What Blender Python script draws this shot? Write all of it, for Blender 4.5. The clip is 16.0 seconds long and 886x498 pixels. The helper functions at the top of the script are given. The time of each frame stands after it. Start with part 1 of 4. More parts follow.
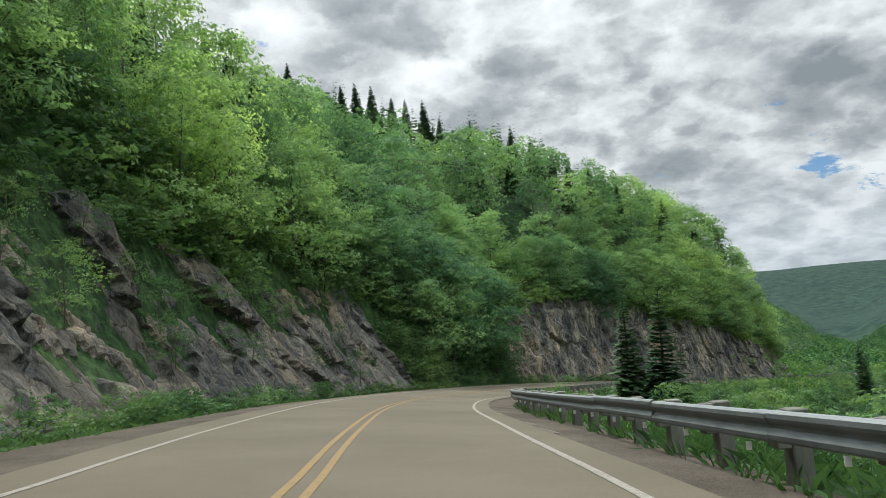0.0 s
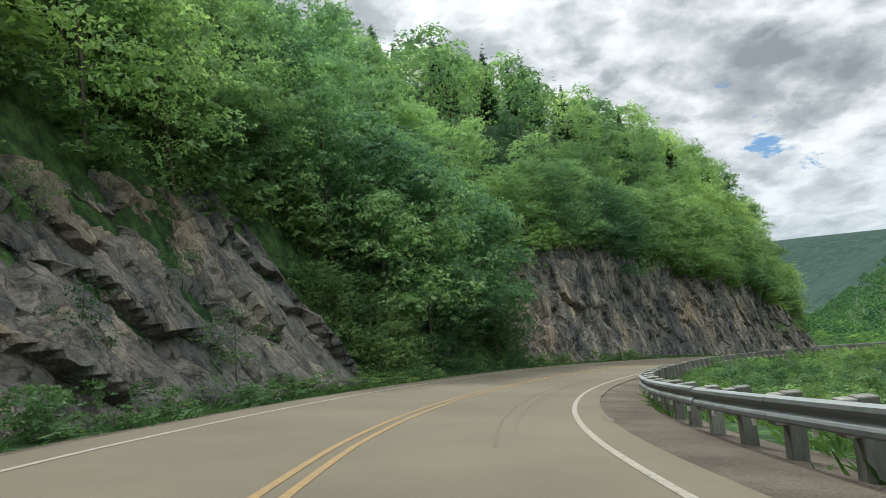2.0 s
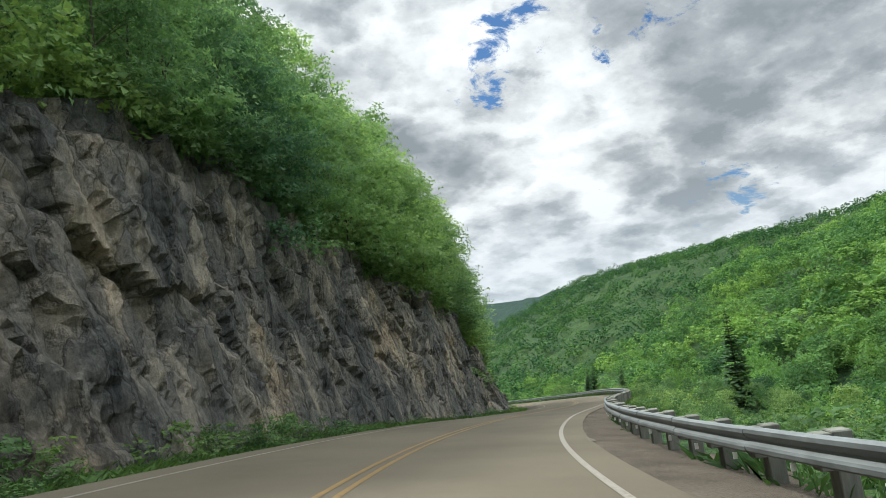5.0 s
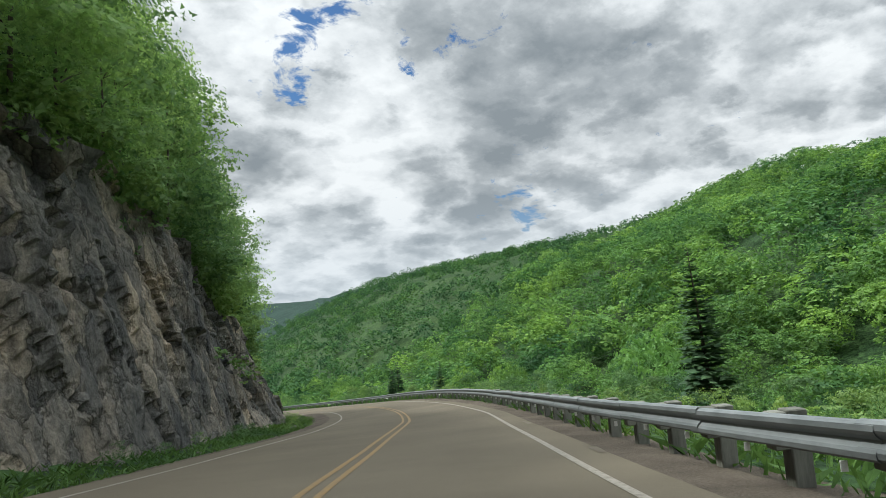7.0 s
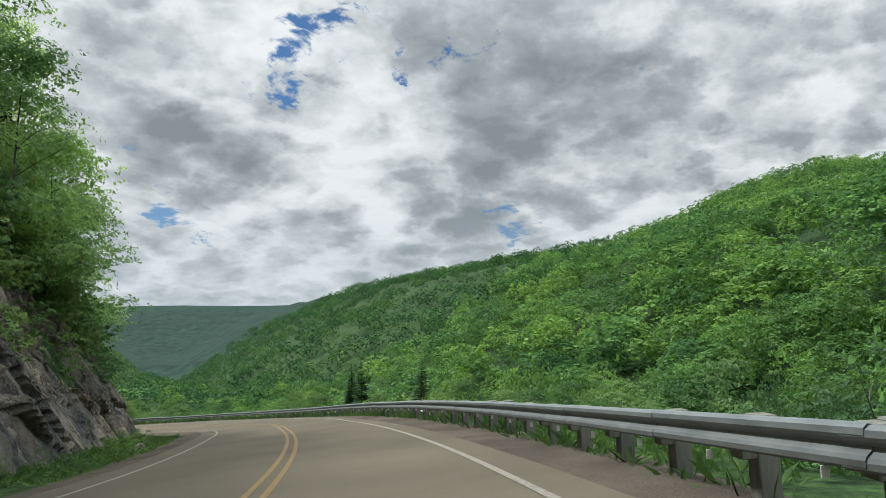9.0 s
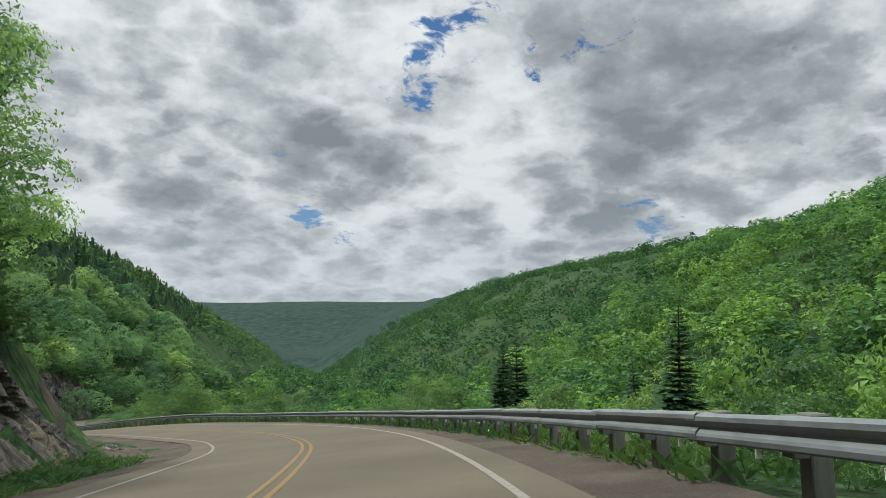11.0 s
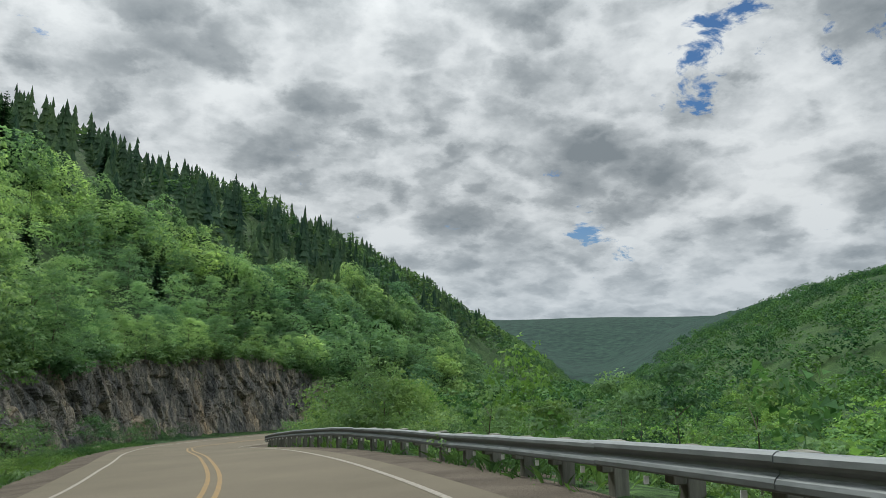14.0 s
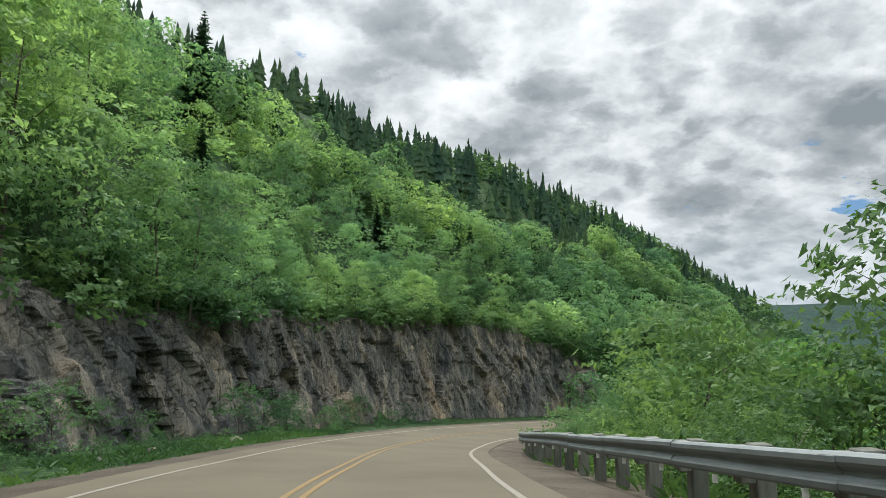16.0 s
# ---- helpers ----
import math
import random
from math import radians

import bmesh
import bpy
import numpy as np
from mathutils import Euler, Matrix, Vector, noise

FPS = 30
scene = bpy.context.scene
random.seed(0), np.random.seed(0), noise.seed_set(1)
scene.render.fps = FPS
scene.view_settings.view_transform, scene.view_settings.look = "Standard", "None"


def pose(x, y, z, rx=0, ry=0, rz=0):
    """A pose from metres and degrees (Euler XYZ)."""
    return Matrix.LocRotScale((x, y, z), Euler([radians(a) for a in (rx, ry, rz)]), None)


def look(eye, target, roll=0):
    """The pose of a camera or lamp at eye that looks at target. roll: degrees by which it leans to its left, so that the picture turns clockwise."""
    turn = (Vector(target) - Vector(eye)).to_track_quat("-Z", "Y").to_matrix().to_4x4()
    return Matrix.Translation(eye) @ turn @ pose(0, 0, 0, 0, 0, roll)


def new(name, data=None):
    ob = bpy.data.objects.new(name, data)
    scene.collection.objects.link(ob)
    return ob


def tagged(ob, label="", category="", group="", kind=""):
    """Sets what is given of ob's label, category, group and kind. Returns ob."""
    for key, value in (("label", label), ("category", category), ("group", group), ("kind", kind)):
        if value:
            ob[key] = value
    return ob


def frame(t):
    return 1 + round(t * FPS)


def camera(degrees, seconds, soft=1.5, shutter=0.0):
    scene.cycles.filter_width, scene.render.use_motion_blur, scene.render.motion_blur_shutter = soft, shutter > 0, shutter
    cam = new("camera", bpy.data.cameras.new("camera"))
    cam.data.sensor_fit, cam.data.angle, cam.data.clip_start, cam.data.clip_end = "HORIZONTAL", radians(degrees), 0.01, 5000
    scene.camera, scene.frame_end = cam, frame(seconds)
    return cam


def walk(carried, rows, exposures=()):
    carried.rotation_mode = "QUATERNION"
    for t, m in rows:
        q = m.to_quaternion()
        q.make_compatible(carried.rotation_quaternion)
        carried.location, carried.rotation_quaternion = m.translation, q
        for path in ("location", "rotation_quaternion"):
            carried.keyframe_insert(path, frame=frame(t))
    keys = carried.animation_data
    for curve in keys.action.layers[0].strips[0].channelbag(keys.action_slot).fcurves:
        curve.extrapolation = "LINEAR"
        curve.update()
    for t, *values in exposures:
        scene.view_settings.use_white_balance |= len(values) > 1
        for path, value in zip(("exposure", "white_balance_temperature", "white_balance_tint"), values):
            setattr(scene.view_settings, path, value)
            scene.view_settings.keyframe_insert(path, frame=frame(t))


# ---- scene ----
cam = camera(64.86, 16.0, soft=0.8)
# seconds, place in metres, yaw, pitch, roll in degrees
ROWS = [
    (0.0, 0.00, 0.00, 1.08, -0.01, 6.01, 4.00),
    (0.5, -0.33, 7.28, 0.52, -0.25, 5.49, 4.75),
    (1.0, -0.57, 14.41, 0.14, -0.38, 5.07, 5.13),
    (1.5, -0.90, 21.44, -0.56, -0.97, 4.72, 5.42),
    (2.0, -0.81, 28.67, -1.18, -3.53, 4.55, 5.65),
    (2.5, -0.25, 35.82, -1.76, -7.71, 3.75, 6.07),
    (3.0, 0.66, 42.81, -2.49, -13.30, 4.35, 6.19),
    (3.5, 2.37, 49.59, -3.06, -17.98, 4.62, 6.15),
    (4.0, 4.90, 56.53, -3.80, -23.14, 5.43, 6.03),
    (4.5, 8.06, 63.30, -4.45, -27.90, 6.80, 6.09),
    (5.0, 11.65, 69.90, -5.09, -32.88, 7.20, 5.99),
    (5.5, 15.73, 76.26, -5.74, -37.74, 7.02, 5.72),
    (6.0, 20.27, 82.36, -6.41, -42.31, 6.60, 5.28),
    (6.5, 25.26, 88.16, -7.11, -46.47, 6.17, 4.70),
    (7.0, 30.68, 93.64, -7.83, -50.05, 5.91, 4.03),
    (7.5, 36.48, 98.79, -8.56, -52.84, 6.04, 3.32),
    (8.0, 42.46, 103.77, -9.34, -53.97, 6.38, 2.80),
    (8.5, 48.37, 108.85, -10.09, -53.31, 6.61, 2.11),
    (9.0, 54.13, 114.05, -10.81, -51.62, 6.80, 1.35),
    (9.5, 59.70, 119.40, -11.51, -49.40, 6.94, 0.66),
    (10.0, 65.01, 124.90, -12.19, -46.86, 7.02, 0.20),
    (10.5, 69.99, 130.57, -12.87, -44.00, 7.00, 0.15),
    (11.0, 74.58, 136.40, -13.55, -40.60, 6.79, 0.71),
    (11.5, 78.84, 142.26, -14.21, -38.05, 7.40, 0.80),
    (12.0, 82.78, 147.87, -14.91, -35.81, 7.49, 0.89),
    (12.5, 86.41, 153.80, -15.66, -33.25, 7.46, 0.49),
    (13.0, 89.77, 160.17, -16.52, -30.46, 7.09, 0.16),
    (13.5, 92.70, 167.09, -17.29, -24.41, 6.97, 0.35),
    (14.0, 94.72, 174.02, -18.00, -17.83, 8.47, 0.55),
    (14.5, 95.91, 180.93, -18.75, -11.36, 8.32, 0.68),
    (15.0, 96.50, 187.58, -19.32, -5.45, 8.21, 0.58),
    (15.5, 96.37, 194.08, -19.84, -0.80, 7.71, 0.15),
    (16.0, 96.07, 200.51, -20.44, 1.37, 7.56, 0.02),
]
walk(cam, [(t, pose(x, y, z, 90 + pitch, roll, yaw)) for t, x, y, z, yaw, pitch, roll in ROWS],
     [(t, e, 6200, 6) for t, e in ((0.0, 0.05), (2.5, 0.25), (4.5, 0.24), (7.5, 0.04), (10.5, -0.17), (13.5, -0.27), (15.0, -0.15), (16.0, 0.08))])


# ---- sky and sun ----
def link(tree, a, b):
    tree.links.new(a, b)


def node(tree, kind, **values):
    n = tree.nodes.new(kind)
    for key, value in values.items():
        if key in n.inputs:
            n.inputs[key].default_value = value
    return n


def maths(tree, operation, a, b=None):
    n = tree.nodes.new("ShaderNodeMath")
    n.operation = operation
    for i, v in enumerate((a, b)):
        if v is None:
            continue
        if isinstance(v, (int, float)):
            n.inputs[i].default_value = v
        else:
            tree.links.new(v, n.inputs[i])
    return n.outputs[0]


def ramp(tree, fac, stops):
    n = tree.nodes.new("ShaderNodeValToRGB")
    while len(n.color_ramp.elements) < len(stops):
        n.color_ramp.elements.new(0.5)
    for e, (at, col) in zip(n.color_ramp.elements, stops):
        e.position = at
        e.color = (*col, 1) if len(col) == 3 else col
    tree.links.new(fac, n.inputs[0])
    return n.outputs[0]


def mixed(tree, fac, a, b, blend="MIX"):
    n = tree.nodes.new("ShaderNodeMix")
    n.data_type, n.blend_type = "RGBA", blend
    for i, v in ((0, fac), (6, a), (7, b)):
        if isinstance(v, (int, float)):
            n.inputs[i].default_value = v
        elif isinstance(v, tuple):
            n.inputs[i].default_value = (*v, 1)
        else:
            tree.links.new(v, n.inputs[i])
    return n.outputs[2]


SUN_AZ, SUN_EL = -8.0, 50.0
world = bpy.data.worlds.new("sky")
scene.world = world
world.use_nodes = True
wt = world.node_tree
wt.nodes.clear()
sky = wt.nodes.new("ShaderNodeTexSky")
sky.sky_type = "NISHITA"
sky.sun_disc = False
sky.sun_elevation, sky.sun_rotation = radians(SUN_EL), radians(SUN_AZ)
blue = mixed(wt, 1.0, sky.outputs[0], (0.044, 0.066, 0.09), "MULTIPLY")
# a layer of broken cloud: the way to the sky, spread on a level sheet
tc = wt.nodes.new("ShaderNodeTexCoord")
sep = wt.nodes.new("ShaderNodeSeparateXYZ")
link(wt, tc.outputs["Generated"], sep.inputs[0])
up = maths(wt, "ADD", maths(wt, "MAXIMUM", sep.outputs[2], 0.0), 0.36)
com = wt.nodes.new("ShaderNodeCombineXYZ")
link(wt, maths(wt, "DIVIDE", sep.outputs[0], up), com.inputs[0])
link(wt, maths(wt, "DIVIDE", sep.outputs[1], up), com.inputs[1])


def cloud_noise(scale, detail, rough, shift, distort=0.0):
    m = wt.nodes.new("ShaderNodeMapping")
    m.inputs["Location"].default_value = shift
    link(wt, com.outputs[0], m.inputs["Vector"])
    n = node(wt, "ShaderNodeTexNoise", Scale=scale, Detail=detail, Roughness=rough, Distortion=distort)
    link(wt, m.outputs[0], n.inputs["Vector"])
    return n.outputs[0]


def around(x, y, z, close):
    """How near the sky is to one direction: 1 there, falling off."""
    n = wt.nodes.new("ShaderNodeVectorMath")
    n.operation = "DISTANCE"
    link(wt, tc.outputs["Generated"], n.inputs[0])
    n.inputs[1].default_value = Vector((x, y, z)).normalized()
    return maths(wt, "MAXIMUM", maths(wt, "SUBTRACT", 1.0, maths(wt, "DIVIDE", n.outputs["Value"], close)), 0.0)


def patches(places):
    """The strongest of several soft patches: way, reach and weight of each."""
    out = 0.0
    for x, y, z, close, weight in places:
        k = maths(wt, "MULTIPLY", around(x, y, z, close), weight)
        out = k if out == 0.0 else maths(wt, "MAXIMUM", out, k)
    return out


# blue gaps, heavy grey clouds and white tops that stay where they are in the sky
thin = patches([(0.592, 0.689, 0.418, 0.1, 0.185), (0.596, 0.724, 0.348, 0.07, 0.22), (0.615, 0.68, 0.39, 0.07, 0.15), (0.691, 0.609, 0.39, 0.05, 0.17),
                (0.733, 0.555, 0.393, 0.06, 0.2), (0.527, 0.839, 0.138, 0.045, 0.2), (0.482, 0.86, 0.166, 0.05, 0.21), (0.83, 0.531, 0.172, 0.09, 0.17)])
heavy = patches([(0.48, 0.84, 0.262, 0.085, 0.2), (0.523, 0.815, 0.252, 0.095, 0.22), (0.57, 0.785, 0.234, 0.07, 0.19), (0.376, 0.912, 0.168, 0.06, 0.22),
                 (0.8, 0.562, 0.21, 0.14, 0.22), (0.82, 0.48, 0.32, 0.26, 0.19), (0.09, 0.945, 0.32, 0.09, 0.2), (-0.07, 0.92, 0.385, 0.1, 0.2)])
grey = patches([(0.309, 0.932, 0.19, 0.07, 0.14), (0.397, 0.836, 0.38, 0.12, 0.14)])
white = patches([(0.015, 0.934, 0.357, 0.09, 0.13), (0.342, 0.842, 0.415, 0.09, 0.15), (0.661, 0.694, 0.285, 0.12, 0.1), (0.727, 0.667, 0.163, 0.06, 0.16)])
puffs = cloud_noise(4.6, 10, 0.53, (3.1, 1.7, 0.4), 0.1)
curls = cloud_noise(17.0, 8, 0.62, (1.2, 6.6, 3.3), 0.15)
bellies = cloud_noise(1.6, 3, 0.5, (9.4, 4.2, 2.0), 0.1)
# rounded heaps with bright rims between them
warp = node(wt, "ShaderNodeTexNoise", Scale=4.5, Detail=6, Roughness=0.62)
link(wt, com.outputs[0], warp.inputs["Vector"])
bent = wt.nodes.new("ShaderNodeVectorMath")
bent.operation = "MULTIPLY_ADD"
link(wt, warp.outputs["Color"], bent.inputs[0])
bent.inputs[1].default_value = (0.3, 0.3, 0.0)
link(wt, com.outputs[0], bent.inputs[2])
cells = wt.nodes.new("ShaderNodeTexVoronoi")
cells.feature = "SMOOTH_F1"
for key, value in (("Scale", 8.0), ("Smoothness", 0.3), ("Detail", 1.5), ("Roughness", 0.45)):
    cells.inputs[key].default_value = value
link(wt, bent.outputs[0], cells.inputs["Vector"])
heaped = maths(wt, "SUBTRACT", 1.27, cells.outputs["Distance"])
gaps = cloud_noise(9.0, 10, 0.66, (5.7, 8.3, 6.1), 0.3)
heap = maths(wt, "ADD", maths(wt, "MULTIPLY", puffs, 0.4), maths(wt, "ADD", maths(wt, "MULTIPLY", heaped, 0.3), maths(wt, "ADD", maths(wt, "MULTIPLY", bellies, 0.12), maths(wt, "MULTIPLY", curls, 0.19))))
heap = maths(wt, "SUBTRACT", maths(wt, "ADD", heap, maths(wt, "ADD", heavy, grey)), white)
body = ramp(wt, heap, [(0.36, (1.04, 1.04, 1.04)), (0.45, (0.87, 0.88, 0.89)), (0.53, (0.665, 0.685, 0.7)), (0.61, (0.48, 0.505, 0.525)), (0.75, (0.31, 0.34, 0.365))])

hole = ramp(wt, maths(wt, "ADD", gaps, thin), [(0.66, (0, 0, 0)), (0.73, (1, 1, 1))])
heaven = mixed(wt, hole, body, blue)
# thin cloud glows round the veiled sun
toward = wt.nodes.new("ShaderNodeVectorMath")
toward.operation = "DOT_PRODUCT"
link(wt, tc.outputs["Generated"], toward.inputs[0])
toward.inputs[1].default_value = (math.sin(radians(SUN_AZ)) * math.cos(radians(SUN_EL)), math.cos(radians(SUN_AZ)) * math.cos(radians(SUN_EL)), math.sin(radians(SUN_EL)))
halo = maths(wt, "POWER", maths(wt, "MAXIMUM", toward.outputs["Value"], 0.0), 9.0)
heaven = mixed(wt, 1.0, heaven, ramp(wt, halo, [(0.0, (0.95, 0.95, 0.95)), (1.0, (1.25, 1.24, 1.22))]), "MULTIPLY")
# an overcast sky is brightest overhead
heaven = mixed(wt, 1.0, heaven, ramp(wt, sep.outputs[2], [(0.0, (0.85, 0.85, 0.85)), (0.45, (0.95, 0.95, 0.95)), (1.0, (3.6, 3.57, 3.48))]), "MULTIPLY")
# the sheet pales towards the skyline
low = ramp(wt, sep.outputs[2], [(0.02, (1, 1, 1)), (0.2, (0, 0, 0))])
heaven = mixed(wt, maths(wt, "MULTIPLY", low, 0.5), heaven, (0.62, 0.68, 0.74))
back = node(wt, "ShaderNodeBackground", Strength=1.0)
link(wt, heaven, back.inputs[0])
wout = wt.nodes.new("ShaderNodeOutputWorld")
link(wt, back.outputs[0], wout.inputs[0])

sun = new("sun", bpy.data.lights.new("sun", "SUN"))
sun.data.energy, sun.data.angle, sun.data.color = 3.3, radians(5.0), (1.0, 0.95, 0.85)
way = Vector((math.sin(radians(SUN_AZ)) * math.cos(radians(SUN_EL)), math.cos(radians(SUN_AZ)) * math.cos(radians(SUN_EL)), math.sin(radians(SUN_EL))))
sun.matrix_world = look(way * 100, (0, 0, 0))


# ---- materials ----
def material(name, rough=0.8, metal=0.0):
    m = bpy.data.materials.new(name)
    m.use_nodes = True
    t = m.node_tree
    b = t.nodes["Principled BSDF"]
    b.inputs["Roughness"].default_value = rough
    b.inputs["Metallic"].default_value = metal
    b.inputs["Specular IOR Level"].default_value = 0.5 if metal else 0.12
    return m, t, b


def noise_at(t, scale, detail=4, rough=0.55, stretch=None, distort=0.0):
    n = node(t, "ShaderNodeTexNoise", Scale=scale, Detail=detail, Roughness=rough, Distortion=distort)
    g = t.nodes.new("ShaderNodeNewGeometry")
    src = g.outputs["Position"]
    if stretch:
        m = t.nodes.new("ShaderNodeMapping")
        m.inputs["Scale"].default_value = stretch[:3]
        if len(stretch) > 3:
            m.inputs["Rotation"].default_value = [radians(a) for a in stretch[3:]]
        link(t, src, m.inputs["Vector"])
        src = m.outputs[0]
    link(t, src, n.inputs["Vector"])
    return n.outputs[0]


def bump(t, b, height, strength, distance):
    n = node(t, "ShaderNodeBump", Strength=strength, Distance=distance)
    link(t, height, n.inputs["Height"])
    link(t, n.outputs[0], b.inputs["Normal"])


def asphalt_material():
    m, t, b = material("asphalt", 0.85)
    big = noise_at(t, 0.25, 5, 0.6)
    fine = noise_at(t, 60, 3, 0.7)
    col = ramp(t, big, [(0.3, (0.098, 0.085, 0.063)), (0.7, (0.135, 0.117, 0.087))])
    grain = ramp(t, fine, [(0.3, (0.82, 0.82, 0.82)), (0.7, (1.12, 1.12, 1.12))])
    link(t, mixed(t, 1.0, col, grain, "MULTIPLY"), b.inputs["Base Color"])
    bump(t, b, fine, 0.25, 0.01)
    return m


def paint_material(name, col, worn):
    m, t, b = material(name, 0.6)
    n = noise_at(t, 14, 5, 0.7)
    link(t, mixed(t, ramp(t, n, [(0.42, (0, 0, 0)), (0.66, (1, 1, 1))]), col, worn), b.inputs["Base Color"])
    return m


def gravel_material():
    m, t, b = material("gravel", 0.95)
    big = noise_at(t, 0.7, 4)
    fine = noise_at(t, 35, 4, 0.75)
    col = ramp(t, big, [(0.35, (0.07, 0.06, 0.05)), (0.65, (0.115, 0.1, 0.082))])
    grain = ramp(t, fine, [(0.3, (0.5, 0.5, 0.5)), (0.72, (1.5, 1.45, 1.4))])
    link(t, mixed(t, 1.0, col, grain, "MULTIPLY"), b.inputs["Base Color"])
    bump(t, b, fine, 0.7, 0.04)
    return m


def ground_material():
    m, t, b = material("undergrowth", 0.95)
    big = noise_at(t, 0.06, 5)
    fine = noise_at(t, 1.6, 6, 0.7)
    col = ramp(t, big, [(0.35, (0.022, 0.05, 0.022)), (0.65, (0.045, 0.085, 0.03))])
    grain = ramp(t, fine, [(0.34, (0.25, 0.3, 0.27)), (0.5, (0.9, 0.9, 0.85)), (0.66, (2.0, 1.9, 1.5))])
    # spruce woods far down the valley; the air's blue is put into their colour
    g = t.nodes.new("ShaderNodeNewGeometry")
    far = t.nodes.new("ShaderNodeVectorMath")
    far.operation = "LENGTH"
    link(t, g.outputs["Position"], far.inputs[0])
    hazed_woods = ramp(t, noise_at(t, 0.035, 6, 0.75), [(0.36, (0.006, 0.02, 0.018)), (0.64, (0.026, 0.058, 0.043))])
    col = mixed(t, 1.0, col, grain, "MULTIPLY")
    link(t, mixed(t, ramp(t, maths(t, "DIVIDE", far.outputs["Value"], 2000.0), [(0.5, (0, 0, 0)), (0.75, (1, 1, 1))]), col, hazed_woods), b.inputs["Base Color"])
    bump(t, b, fine, 0.9, 0.3)
    return m


def rock_material():
    m, t, b = material("rock", 0.85)
    big = noise_at(t, 0.13, 5, 0.6)
    mid = noise_at(t, 0.8, 8, 0.72, (1, 1, 0.4, 18, 8, 0))
    fine = noise_at(t, 7, 8, 0.78)
    streak = noise_at(t, 1.3, 6, 0.7, (1, 1, 0.14, 8, 5, 0))
    col = ramp(t, mid, [(0.3, (0.1, 0.103, 0.108)), (0.46, (0.21, 0.21, 0.207)), (0.58, (0.31, 0.295, 0.275)), (0.74, (0.43, 0.39, 0.335))])
    col = mixed(t, ramp(t, big, [(0.52, (0, 0, 0)), (0.7, (0.8, 0.8, 0.8))]), col, (0.4, 0.325, 0.245))
    col = mixed(t, ramp(t, streak, [(0.52, (0, 0, 0)), (0.66, (0.75, 0.75, 0.75))]), col, (0.075, 0.077, 0.082))
    grain = ramp(t, fine, [(0.28, (0.5, 0.5, 0.5)), (0.72, (1.4, 1.4, 1.4))])
    col = mixed(t, 1.0, col, grain, "MULTIPLY")
    # broad stained and weathered stretches of the face
    stain = noise_at(t, 0.22, 5, 0.62, (1, 1, 0.45, 12, 0, 0), 0.6)
    col = mixed(t, 1.0, col, ramp(t, stain, [(0.36, (0.5, 0.53, 0.55)), (0.5, (0.9, 0.9, 0.88)), (0.66, (1.35, 1.25, 1.1))]), "MULTIPLY")
    # blocks between steep joints differ in tone, with open cracks round them
    g = t.nodes.new("ShaderNodeNewGeometry")
    tall = t.nodes.new("ShaderNodeMapping")
    tall.inputs["Scale"].default_value = (1.0, 1.0, 0.42)
    tall.inputs["Rotation"].default_value = (radians(14), radians(9), 0)
    wob = node(t, "ShaderNodeTexNoise", Scale=1.6, Detail=4, Roughness=0.6)
    link(t, g.outputs["Position"], wob.inputs["Vector"])
    add = t.nodes.new("ShaderNodeVectorMath")
    add.operation = "MULTIPLY_ADD"
    link(t, wob.outputs["Color"], add.inputs[0])
    add.inputs[1].default_value = (0.7, 0.7, 0.7)
    link(t, g.outputs["Position"], add.inputs[2])
    link(t, add.outputs[0], tall.inputs["Vector"])
    crack, block = t.nodes.new("ShaderNodeTexVoronoi"), t.nodes.new("ShaderNodeTexVoronoi")
    crack.feature = "DISTANCE_TO_EDGE"
    for v in (crack, block):
        v.inputs["Scale"].default_value = 1.15
        link(t, tall.outputs[0], v.inputs["Vector"])
    tone = t.nodes.new("ShaderNodeSeparateColor")
    link(t, block.outputs["Color"], tone.inputs[0])
    col = mixed(t, 1.0, col, ramp(t, tone.outputs[0], [(0.0, (0.68, 0.69, 0.71)), (0.6, (0.95, 0.94, 0.92)), (1.0, (1.32, 1.24, 1.12))]), "MULTIPLY")
    open_ = ramp(t, crack.outputs["Distance"], [(0.0, (0.5, 0.5, 0.5)), (0.035, (1, 1, 1))])
    link(t, mixed(t, 1.0, col, open_, "MULTIPLY"), b.inputs["Base Color"])
    both = maths(t, "ADD", maths(t, "ADD", mid, maths(t, "MULTIPLY", fine, 0.45)), maths(t, "MULTIPLY", maths(t, "MINIMUM", crack.outputs["Distance"], 0.12), 3.0))
    bump(t, b, both, 1.0, 0.4)
    return m


